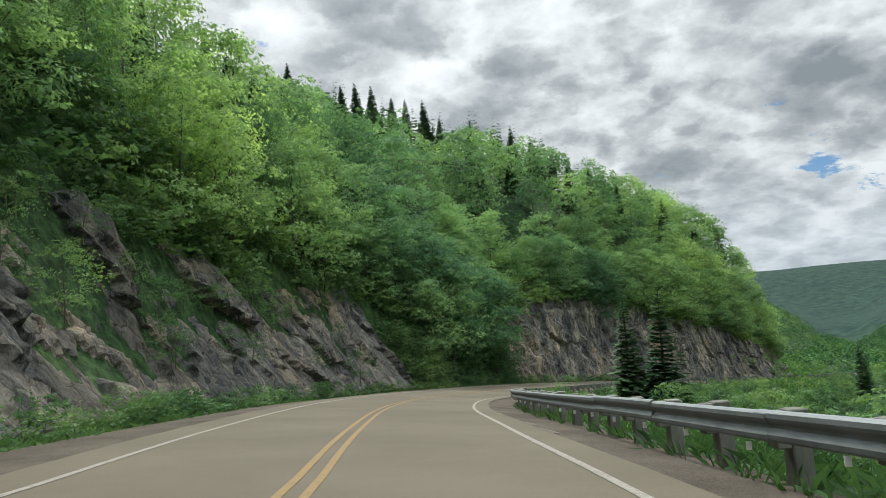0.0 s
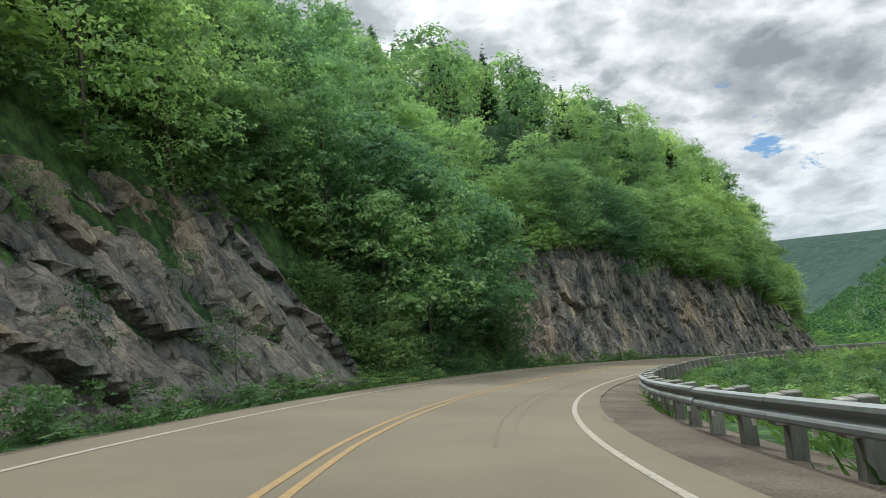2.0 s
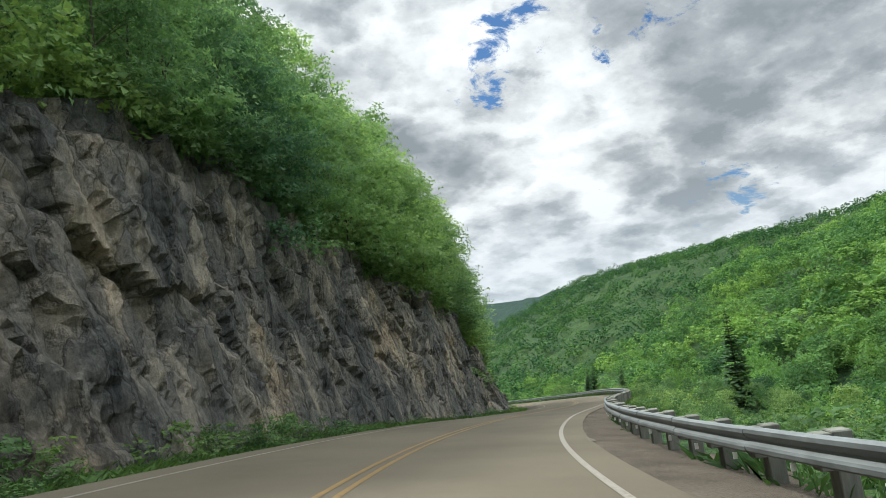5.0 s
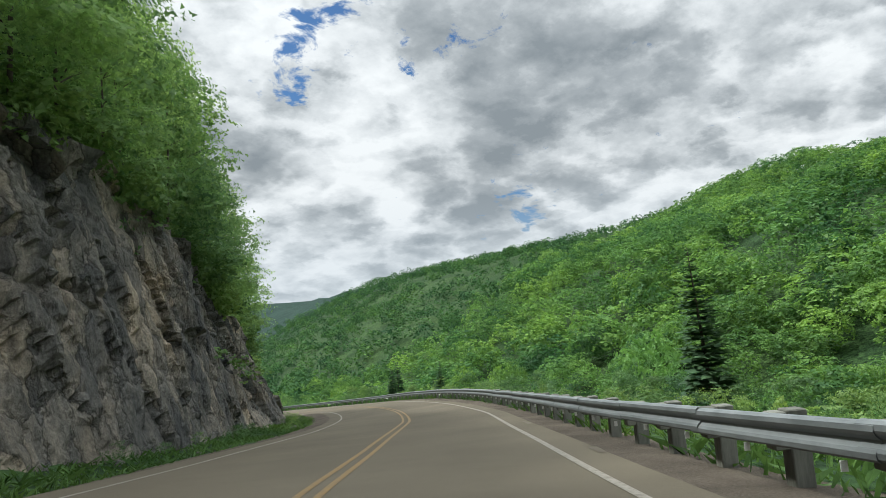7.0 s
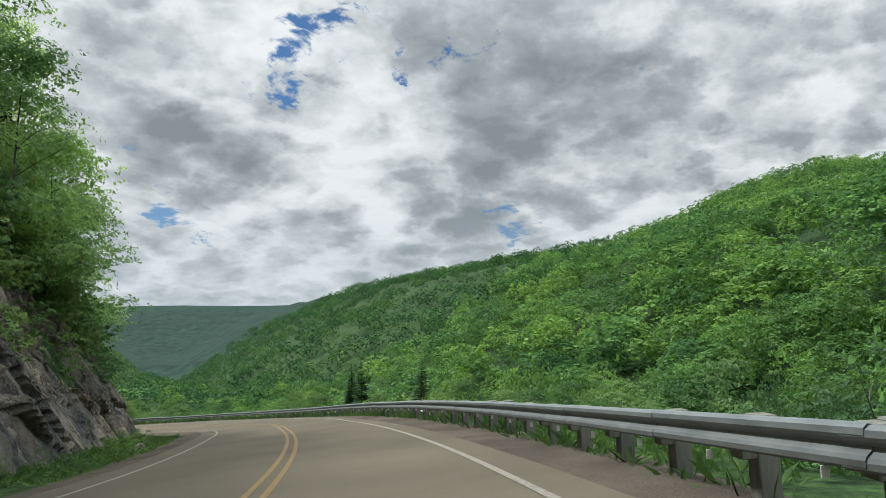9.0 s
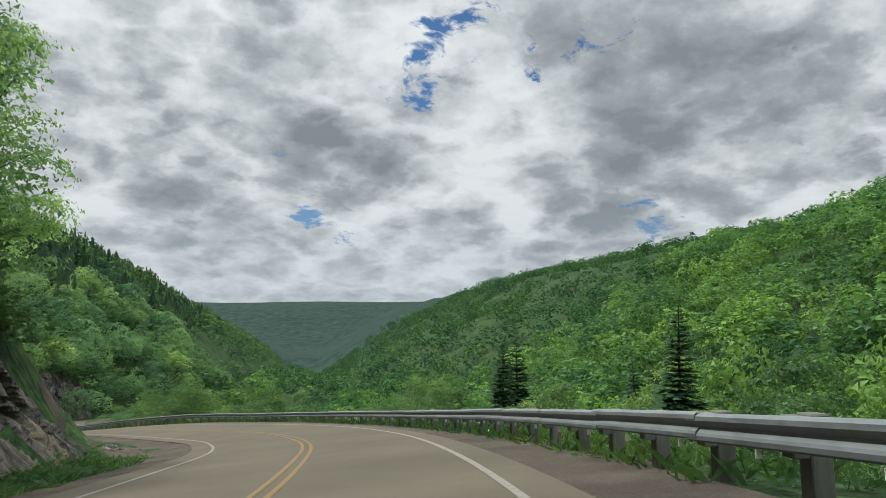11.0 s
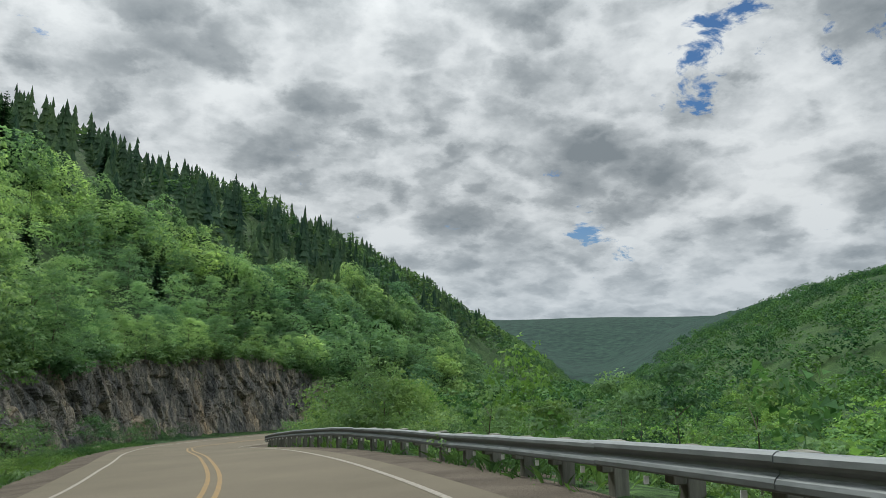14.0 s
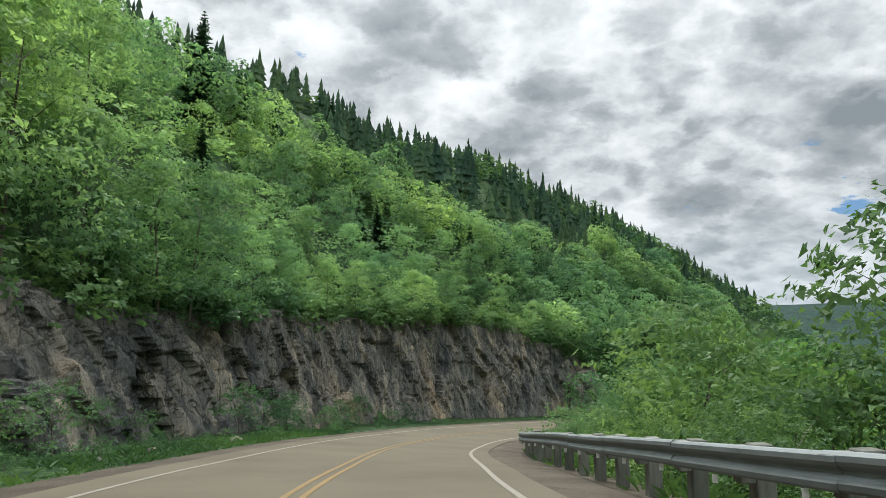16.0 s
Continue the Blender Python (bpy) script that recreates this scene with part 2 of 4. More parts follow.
def leaf_material(name, dark, light, glow=0.35, tuft=2.2):
    """A leaf: its colour varies from tree to tree and from leaf to leaf, and light comes through it."""
    m, t, b = material(name, 0.6)
    t.nodes.remove(b)
    info = t.nodes.new("ShaderNodeObjectInfo")
    geo = t.nodes.new("ShaderNodeNewGeometry")
    tone = t.nodes.new("ShaderNodeAttribute")
    tone.attribute_name = "tone"
    tree_rnd = maths(t, "MULTIPLY", maths(t, "FRACT", maths(t, "ADD", info.outputs["Random"], tone.outputs["Fac"])), 0.68)
    bough = t.nodes.new("ShaderNodeAttribute")
    bough.attribute_name = "bough"
    leaf_rnd = maths(t, "ADD", maths(t, "MULTIPLY", geo.outputs["Random Per Island"], 0.1), maths(t, "MULTIPLY", bough.outputs["Fac"], 0.24))
    col = ramp(t, maths(t, "ADD", tree_rnd, leaf_rnd), [(0.12, dark), (0.88, light)])
    wide = noise_at(t, 0.03, 3)
    col = mixed(t, 1.0, col, ramp(t, wide, [(0.38, (0.72, 0.84, 0.9)), (0.62, (1.16, 1.13, 0.9))]), "MULTIPLY")
    # neighbouring crowns differ
    crown = noise_at(t, 0.16, 2, 0.4)
    col = mixed(t, 1.0, col, ramp(t, crown, [(0.38, (0.7, 0.75, 0.78)), (0.6, (1.22, 1.18, 1.08))]), "MULTIPLY")
    # fine noise puts the shade of gaps between leaf clusters into the colour
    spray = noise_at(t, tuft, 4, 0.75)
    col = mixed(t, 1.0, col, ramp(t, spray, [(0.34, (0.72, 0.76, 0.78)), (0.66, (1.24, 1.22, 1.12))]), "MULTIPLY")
    d = t.nodes.new("ShaderNodeBsdfDiffuse")
    tr = t.nodes.new("ShaderNodeBsdfTranslucent")
    gl = node(t, "ShaderNodeBsdfGlossy", Roughness=0.45)
    link(t, col, d.inputs[0])
    link(t, mixed(t, 1.0, col, (1.22, 1.22, 0.8), "MULTIPLY"), tr.inputs[0])
    mx = node(t, "ShaderNodeMixShader", Fac=glow)
    link(t, d.outputs[0], mx.inputs[1])
    link(t, tr.outputs[0], mx.inputs[2])
    mg = node(t, "ShaderNodeMixShader", Fac=0.012)
    link(t, mx.outputs[0], mg.inputs[1])
    link(t, gl.outputs[0], mg.inputs[2])
    link(t, mg.outputs[0], t.nodes["Material Output"].inputs[0])
    return m


def bark_material(name, a, b2):
    m, t, b = material(name, 0.9)
    n = noise_at(t, 6, 5, 0.7, (1, 1, 0.2))
    link(t, ramp(t, n, [(0.35, a), (0.65, b2)]), b.inputs["Base Color"])
    bump(t, b, n, 0.6, 0.05)
    return m


def steel_material():
    m, t, b = material("galvanised_steel", 0.6, 0.3)
    n = noise_at(t, 2.2, 5, 0.65, (1, 1, 3))
    fine = noise_at(t, 30, 3)
    col = ramp(t, n, [(0.3, (0.115, 0.133, 0.14)), (0.7, (0.205, 0.226, 0.236))])
    link(t, col, b.inputs["Base Color"])
    link(t, ramp(t, n, [(0.3, (0.5, 0.5, 0.5)), (0.7, (0.75, 0.75, 0.75))]), b.inputs["Roughness"])
    bump(t, b, fine, 0.08, 0.01)
    return m


def timber_material():
    m, t, b = material("weathered_timber", 0.95)
    n = noise_at(t, 9, 5, 0.7, (1, 1, 0.15))
    info = t.nodes.new("ShaderNodeObjectInfo")
    col = ramp(t, n, [(0.3, (0.11, 0.115, 0.1)), (0.7, (0.22, 0.22, 0.195))])
    tone = ramp(t, info.outputs["Random"], [(0, (0.75, 0.75, 0.75)), (1, (1.2, 1.2, 1.2))])
    link(t, mixed(t, 1.0, col, tone, "MULTIPLY"), b.inputs["Base Color"])
    bump(t, b, n, 0.5, 0.02)
    return m


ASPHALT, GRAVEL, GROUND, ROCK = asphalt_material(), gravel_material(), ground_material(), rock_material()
YELLOW = paint_material("yellow_paint", (0.23, 0.145, 0.05), (0.14, 0.108, 0.072))
WHITE = paint_material("white_paint", (0.26, 0.243, 0.212), (0.15, 0.135, 0.11))
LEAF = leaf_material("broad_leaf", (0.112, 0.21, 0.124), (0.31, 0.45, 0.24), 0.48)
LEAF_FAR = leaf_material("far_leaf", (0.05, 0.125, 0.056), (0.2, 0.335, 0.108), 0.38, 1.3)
# far leaves darkened: shade of the turned slope and cloud put into the colour
LEAF_FAR_SHADED = leaf_material("far_leaf_shaded", (0.03, 0.085, 0.046), (0.095, 0.19, 0.072), 0.26, 1.3)
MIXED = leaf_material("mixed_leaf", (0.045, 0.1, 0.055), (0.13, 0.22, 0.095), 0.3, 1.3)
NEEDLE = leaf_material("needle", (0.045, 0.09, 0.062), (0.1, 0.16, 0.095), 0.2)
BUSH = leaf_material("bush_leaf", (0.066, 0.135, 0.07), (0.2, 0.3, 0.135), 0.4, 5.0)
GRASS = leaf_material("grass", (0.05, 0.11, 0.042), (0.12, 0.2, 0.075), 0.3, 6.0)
BARK = bark_material("bark", (0.06, 0.05, 0.042), (0.16, 0.14, 0.12))
STEEL, TIMBER = steel_material(), timber_material()
REFLECTOR = paint_material("reflector_white", (0.75, 0.76, 0.75), (0.6, 0.6, 0.58))


# ---- the road's line: place, height, banking in degrees (right side up) ----
NODES = [
    (3.2, -60, 4.2, -1), (1.0, -25, 1.8, -2), (0, 0, 0, -2.5), (-0.6, 14.4, -1.04, -3.5), (-0.6, 28.6, -2.25, -4.5), (1.0, 42.7, -3.53, -4.5), (5.2, 56.5, -4.86, -4.5),
    (11.9, 69.8, -6.18, -4), (20.5, 82.2, -7.51, -2.5), (30.9, 93.5, -8.92, -1), (42.4, 103.8, -10.41, 1), (54, 114.1, -11.88, 2.5), (64.8, 125, -13.27, 4),
    (74.4, 136.4, -14.62, 4), (82.6, 148, -16.02, 3.5), (89.5, 160.4, -17.57, 3.5), (94.3, 174, -19.08, 3.5), (96.2, 187.5, -20.37, 3), (96.1, 200.5, -21.52, 1.5),
    (95.3, 215, -23.05, -0.5), (95.6, 232, -25.0, -2.5), (100, 256, -27.6, -4), (113, 286, -30.5, -4), (138, 318, -33.5, -2),
]


def spline(pts, step):
    pts = np.array(pts, float)
    out = []
    for i in range(len(pts) - 1):
        a, b, c, d = pts[max(i - 1, 0)], pts[i], pts[i + 1], pts[min(i + 2, len(pts) - 1)]
        n = max(2, int(np.linalg.norm((c - b)[:2]) / step))
        for u in np.arange(n) / n:
            out.append(0.5 * (2 * b + (c - a) * u + (2 * a - 5 * b + 4 * c - d) * u * u + (3 * b - a - 3 * c + d) * u ** 3))
    out.append(pts[-1])
    return np.array(out)


LINE = spline(NODES, 1.0)
GOES = np.gradient(LINE[:, :2], axis=0)
GOES /= np.linalg.norm(GOES, axis=1)[:, None]
RIGHT = np.stack([GOES[:, 1], -GOES[:, 0]], 1)
LONG = np.concatenate([[0], np.cumsum(np.linalg.norm(np.diff(LINE[:, :2], axis=0), axis=1))])
LONG -= LONG[np.argmin(LINE[:, 0] ** 2 + LINE[:, 1] ** 2)]
SLANT = np.tan(np.radians(LINE[:, 3]))


def on_road(s, u, dz=0.0):
    """The place s metres along the road and u to its right, dz over its banked surface."""
    x, y = np.interp(s, LONG, LINE[:, 0]), np.interp(s, LONG, LINE[:, 1])
    rx, ry = np.interp(s, LONG, RIGHT[:, 0]), np.interp(s, LONG, RIGHT[:, 1])
    z = np.interp(s, LONG, LINE[:, 2]) + np.interp(s, LONG, SLANT) * np.clip(u, -7, 6)
    return np.stack([x + rx * u, y + ry * u, z + dz], -1)


def centre(s):
    """Where the double yellow line lies, to the right of the line driven."""
    return np.interp(s, [-20, 8, 38, 75, 112, 130, 167, 195, 205, 222, 243, 270], [-1.2, -1.2, -1.95, -1.9, -1.55, -1.15, -1.65, -1.25, -1.2, -1.55, -1.7, -1.9])


def lane_right(s):
    return np.interp(s, [8, 38, 75, 112, 130, 167, 200, 240], [3.1, 3.42, 3.35, 3.35, 3.15, 3.0, 3.35, 3.1])


def lane_left(s):
    return -np.interp(s, [8, 38, 75, 112, 130, 170, 200, 240], [2.9, 3.4, 3.75, 3.9, 3.7, 3.2, 3.3, 3.1])


def wave(x, y, size, seed):
    """Smooth bumps between about -1 and 1."""
    rng = np.random.RandomState(seed)
    out = 0
    for k in range(5):
        a, p = rng.uniform(0, 6.28), rng.uniform(0, 6.28)
        w = 6.28 / (size * rng.uniform(0.6, 1.5))
        out = out + np.sin((np.cos(a) * x + np.sin(a) * y) * w + p)
    return out / 3.2


# the line is carried on down the valley for the lie of the land
FAR_LINE = np.vstack([LINE[:, :3], spline([(138, 318, -33.5), (230, 440, -40), (460, 850, -60), (1000, 1850, -90), (2000, 3700, -110)], 12)[1:]])
FAR_GOES = np.gradient(FAR_LINE[:, :2], axis=0)
FAR_GOES /= np.linalg.norm(FAR_GOES, axis=1)[:, None]
FAR_SLANT = np.concatenate([SLANT, np.zeros(len(FAR_LINE) - len(LINE))])
FAR_LONG = np.concatenate([[0], np.cumsum(np.linalg.norm(np.diff(FAR_LINE[:, :2], axis=0), axis=1))]) + LONG[0]
AXIS, ACROSS = np.array([0.485, 0.875]), np.array([0.875, -0.485])


def on_land(s, u):
    """Places s along the line and u to its right, also past the built road."""
    x, y = np.interp(s, FAR_LONG, FAR_LINE[:, 0]), np.interp(s, FAR_LONG, FAR_LINE[:, 1])
    gx_, gy_ = np.interp(s, FAR_LONG, FAR_GOES[:, 0]), np.interp(s, FAR_LONG, FAR_GOES[:, 1])
    return x + gy_ * u, y - gx_ * u


def near_road(x, y):
    """Distance along, to the right, and height and slant of the nearest point of the line."""
    x, y = np.atleast_1d(np.asarray(x, float)), np.atleast_1d(np.asarray(y, float))
    s, u, z, sl = (np.empty(len(x)) for _ in range(4))
    for a in range(0, len(x), 4000):
        dx, dy = x[a:a + 4000, None] - FAR_LINE[None, :, 0], y[a:a + 4000, None] - FAR_LINE[None, :, 1]
        i = np.argmin(dx * dx + dy * dy, axis=1)
        j = np.arange(len(i))
        g = FAR_GOES[i]
        along = dx[j, i] * g[:, 0] + dy[j, i] * g[:, 1]
        lat = dx[j, i] * g[:, 1] - dy[j, i] * g[:, 0]
        dist = np.hypot(dx[j, i], dy[j, i])
        s[a:a + 4000] = FAR_LONG[i] + np.clip(along, -6, 6)
        u[a:a + 4000] = np.where(lat < 0, -dist, dist)
        z[a:a + 4000] = FAR_LINE[i, 2]
        sl[a:a + 4000] = FAR_SLANT[i]
    return s, u, z, sl


# stretches of the road with a rock face on their left: from, to, foot, head and height
FACES = [(-12, 61, 8.8, 13.5, 8.4), (78.5, 200, 9.2, 11.6, 11.4), (227, 352, 11.4, 13.6, 11.5)]
# how high each face stands along its length
TALL = [((-12, 19, 27, 43, 48, 55, 56.5, 58, 59.2, 61), (6.5, 6.8, 8.4, 7.0, 7.7, 8.8, 8.2, 6.2, 3.0, 0.6)),
        ((78.5, 81, 86, 92, 99, 112, 130, 146, 154, 175, 190, 196, 200), (4.0, 7.5, 9.8, 11.2, 11.4, 10.4, 9.6, 9.0, 7.6, 6.6, 5.4, 3.8, 1.5)),
        ((227, 235, 250, 263, 272, 282, 294, 306, 320, 335, 345, 352), (1.5, 3.8, 4.5, 5.4, 6.3, 8.0, 9.0, 10.6, 11.6, 10.0, 8.4, 5.0))]


def smooth(a, b, v):
    k = np.clip((v - a) / (b - a), 0, 1)
    return k * k * (3 - 2 * k)


def ground_z(x, y):
    x, y = np.atleast_1d(np.asarray(x, float)), np.atleast_1d(np.asarray(y, float))
    s, u, z0, sl = near_road(x, y)
    d = -u
    rocky, set_back = np.zeros(len(x)), np.zeros(len(x))
    for a, b, foot, head, high in FACES:
        k = smooth(a - 5, a + 2, s) * (1 - smooth(b - 2, b + 5, s))
        rocky = np.maximum(rocky, k)
        set_back = np.maximum(set_back, k * (foot - 9.0))
    # a flat pull-off beside the road, between two rock faces
    set_back = set_back + 3.0 * smooth(200, 207, s) * (1 - smooth(222, 230, s))
    low = 0.93
    e = d - set_back * smooth(6.7, 9.0, d) * (1 - smooth(30, 60, d))
    soft = np.interp(e, [6.7, 7.3, 8.8, 13, 24, 40, 90, 160, 230, 400, 1200], [-0.08, -0.3, 0.4, 5.5, 19, 34, 60, 85, 99, 115, 135])
    hard = np.interp(e, [6.7, 7.3, 9.9, 12.6, 14.4, 24, 40, 90, 160, 230, 400, 1200], [-0.08, -0.25, 0.1, 5.5, 10.0, 24, 36, 61, 85, 99, 115, 135])
    left = (soft + (hard - soft) * rocky) * (1 + (low - 1) * smooth(14, 30, d))
    left = left + 4.5 * smooth(92, 104, s) * (1 - smooth(170, 200, s)) * smooth(13, 20, d) * (1 - smooth(60, 110, d))
    left = left + 9.0 * smooth(245, 320, s) * smooth(28, 90, d)
    left = left + wave(x, y, 34, 3) * smooth(14, 40, d) * 1.8 + wave(x, y, 120, 4) * smooth(50, 160, d) * 5
    near = z0 + sl * np.clip(u, -7, 6)
    z_left = near + left
    bank = near - 0.1 - 0.06 * np.clip(u - 3, 0, 2.5) - 0.5 * np.clip(u - 5.5, 0, None) + wave(x, y, 14, 8) * 0.5 * smooth(6, 12, u)
    along, across = x * AXIS[0] + y * AXIS[1], x * ACROSS[0] + y * ACROSS[1]
    floor = -26 - 0.05 * np.clip(along - 60, 0, 1400)
    rise = np.clip((across - 34) / 370, 0, 1)
    ridge = np.interp(along, [0, 250, 370, 600, 900, 1400], [94, 78, 67, 63, 72, 80]) + wave(x, y, 420, 6) * 3
    opp = floor + (ridge - floor) * (1 - (1 - rise) ** 1.6) + wave(x, y, 130, 5) * 6 * smooth(0.05, 0.3, rise)
    # a spur of the other side, with a ravine behind it
    crest = along - 352 - 0.27 * (across - 80)
    opp = opp + smooth(0.02, 0.16, rise) * (1 - smooth(0.45, 0.85, rise)) * (5 * smooth(-90, 0, crest) * (1 - smooth(0, 40, crest)) - 18 * smooth(0, 70, crest) * (1 - smooth(110, 260, crest)))
    k = 6.0
    z_right = k * np.logaddexp(bank / k, opp / k)
    z_right = np.where(u < 12, bank + (z_right - bank) * smooth(5.5, 12, u), z_right)
    z = np.where(u < 0, z_left, z_right)
    paved = (u > -6.9) & (u < 4.4)
    z = np.where(paved, near - 0.12, z)
    plateau = 195 * smooth(2000, 3500, along) - 60
    return np.where(along > 1500, np.maximum(z, plateau), z)


def inset(s):
    """How far the rock and its brow stand back beyond the bulge of the second face."""
    return 1.2 * smooth(136, 152, s) * (1 - smooth(190, 202, s))


def soil_z(x, y):
    """Where a plant is rooted: the ground, or the brow of a rock face that stands before it."""
    x, y = np.atleast_1d(np.asarray(x, float)), np.atleast_1d(np.asarray(y, float))
    z = ground_z(x, y)
    s, u, z0, sl = near_road(x, y)
    for (a, b, foot, head, high), (along, tall) in zip(FACES, TALL):
        brow = z0 - 7 * sl + np.interp(s, along, tall) + 0.1
        on = (s > a) & (s < b) & (-u > head + inset(s) - 0.3) & (-u < head + inset(s) + 1.7)
        z = np.where(on, np.maximum(z, brow), z)
    return z


# ---- building helpers ----
def mesh_of(name, verts, faces, mats, smooth_faces=False):
    me = bpy.data.meshes.new(name)
    me.from_pydata([tuple(v) for v in verts], [], faces)
    for m in mats if isinstance(mats, (list, tuple)) else [mats]:
        me.materials.append(m)
    if smooth_faces:
        me.shade_smooth()
    me.update()
    return me


def quads_mesh(name, corners, mat):
    """A mesh of loose four-cornered faces: corners is n x 4 x 3."""
    n = len(corners)
    me = bpy.data.meshes.new(name)
    me.vertices.add(4 * n)
    me.vertices.foreach_set("co", np.asarray(corners, np.float32).ravel())
    me.loops.add(4 * n)
    me.loops.foreach_set("vertex_index", np.arange(4 * n, dtype=np.int32))
    me.polygons.add(n)
    me.polygons.foreach_set("loop_start", np.arange(0, 4 * n, 4, dtype=np.int32))
    me.materials.append(mat)
    me.update(calc_edges=True)
    me.validate()
    return me


def leaves_mesh(name, corners, mat):
    """A mesh of loose three-cornered leaves: corners is n x 3 x 3."""
    n = len(corners)
    me = bpy.data.meshes.new(name)
    me.vertices.add(3 * n)
    me.vertices.foreach_set("co", np.asarray(corners, np.float32).ravel())
    me.loops.add(3 * n)
    me.loops.foreach_set("vertex_index", np.arange(3 * n, dtype=np.int32))
    me.polygons.add(n)
    me.polygons.foreach_set("loop_start", np.arange(0, 3 * n, 3, dtype=np.int32))
    me.materials.append(mat)
    me.update(calc_edges=True)
    me.validate()
    return me


def part(name, me, parent, label=""):
    ob = new(name, me)
    ob.parent = parent
    return tagged(ob, label)


def ribbon(name, s0, s1, us, lift, mat, step=1.0, wobble=0.0, fixed=()):
    """A strip of the road's surface between places us beside the centre line; those in fixed are beside the line driven."""
    ss = np.arange(s0, s1 + 0.01, step)
    rng = np.random.RandomState(len(us) * 100 + 7)
    rows = []
    for k, u in enumerate(us):
        uu = (u(ss) if callable(u) else np.full(len(ss), float(u))) + (0 if k in fixed else centre(ss))
        if wobble and k in (0, len(us) - 1):
            uu += np.interp(ss, ss[::2], rng.uniform(-wobble, wobble, len(ss[::2])))
        rows.append(on_road(ss, uu, lift[k] if isinstance(lift, (list, tuple)) else lift))
    v = np.stack(rows, 1).reshape(-1, 3)
    w = len(us)
    f = [(i * w + j, i * w + j + 1, (i + 1) * w + j + 1, (i + 1) * w + j) for i in range(len(ss) - 1) for j in range(w - 1)]
    return mesh_of(name, v, f, mat)


# ---- ground: one sheet, fine round the road and wide beyond ----
def graded(lo, hi, step, far_lo, far_hi):
    mid = list(np.arange(lo, hi + 0.01, step))
    up, down = [], []
    w, v = step, hi
    while v < far_hi:
        w *= 1.13
        v += w
        up.append(v)
    w, v = step, lo
    while v > far_lo:
        w *= 1.13
        v -= w
        down.append(v)
    return np.array(down[::-1] + mid + up)


gx, gy = graded(-50, 190, 2.0, -3800, 4200), graded(-40, 350, 2.0, -3000, 4300)
GX, GY = np.meshgrid(gx, gy)
GZ = ground_z(GX.ravel(), GY.ravel())
nx, ny = len(gx), len(gy)
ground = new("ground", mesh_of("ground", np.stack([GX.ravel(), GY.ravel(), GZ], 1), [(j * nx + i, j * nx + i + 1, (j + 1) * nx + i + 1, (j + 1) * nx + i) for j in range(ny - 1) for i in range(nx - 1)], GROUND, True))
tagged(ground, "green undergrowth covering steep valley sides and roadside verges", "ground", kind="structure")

S0, S1 = float(LONG[0]), float(LONG[-1])
road = tagged(new("road", ribbon("road", S0, S1, (lambda s: lane_left(s) - 0.85, lane_left, -1.8, 0, 1.6, lane_right, lambda s: lane_right(s) + 0.62), 0.0, ASPHALT)), "sun-bleached tan asphalt two-lane road curving downhill", "road", kind="structure")
for u in (-0.13, 0.13):
    part("centre_line", ribbon("centre_line", S0, S1, (u - 0.05, u + 0.05), 0.006, YELLOW), road, "worn yellow painted line")
for lane in (lane_left, lane_right):
    part("edge_line", ribbon("edge_line", S0, S1, (lambda s: lane(s) - 0.055, lambda s: lane(s) + 0.055), 0.006, WHITE), road, "worn white painted line")
shoulder = tagged(new("shoulder", ribbon("shoulder", S0, S1, (lambda s: lane_right(s) + 0.45, 2.9, 3.6, 4.6), [-0.02, -0.05, -0.09, -0.22], GRAVEL, 1.0, 0.12, (1, 2, 3))), "reddish brown gravel shoulder beside the asphalt", "shoulder", kind="structure")
verge = tagged(new("verge", ribbon("verge", S0, S1, (-7.7, -7.0, lambda s: lane_left(s) - 0.7), [-0.22, -0.1, -0.02], GRAVEL, 1.0, 0.15, (0, 1))), "narrow gravel verge along the inner road edge", "verge", kind="structure")


# ---- guardrail ----
POST_STEP = 1.68


def rail_u(s):
    """How far to the right of the line driven the beam stands."""
    return np.interp(s, [0, 17, 34, 64, 79, 108, 116, 124, 184, 220, 240, 270], [3.5, 3.42, 3.25, 3.35, 3.2, 3.15, 3.05, 3.15, 3.58, 3.55, 3.15, 3.1])


def rail_top(s):
    """How high the beam's upper edge stands over the banked road."""
    return np.interp(s, [0, 17, 34, 60, 79, 108, 184, 205, 222, 236, 250], [0.67, 0.64, 0.7, 0.6, 0.6, 0.65, 0.67, 0.63, 0.58, 0.74, 0.78])


def box_mesh(name, x, y, z, mat, bevel=0.0):
    bm = bmesh.new()
    bmesh.ops.create_cube(bm, size=1)
    bmesh.ops.scale(bm, vec=(x, y, z), verts=bm.verts)
    if bevel:
        bmesh.ops.bevel(bm, geom=bm.edges[:], offset=bevel, segments=1, affect="EDGES")
    me = bpy.data.meshes.new(name)
    bm.to_mesh(me)
    bm.free()
    me.materials.append(mat)
    return me


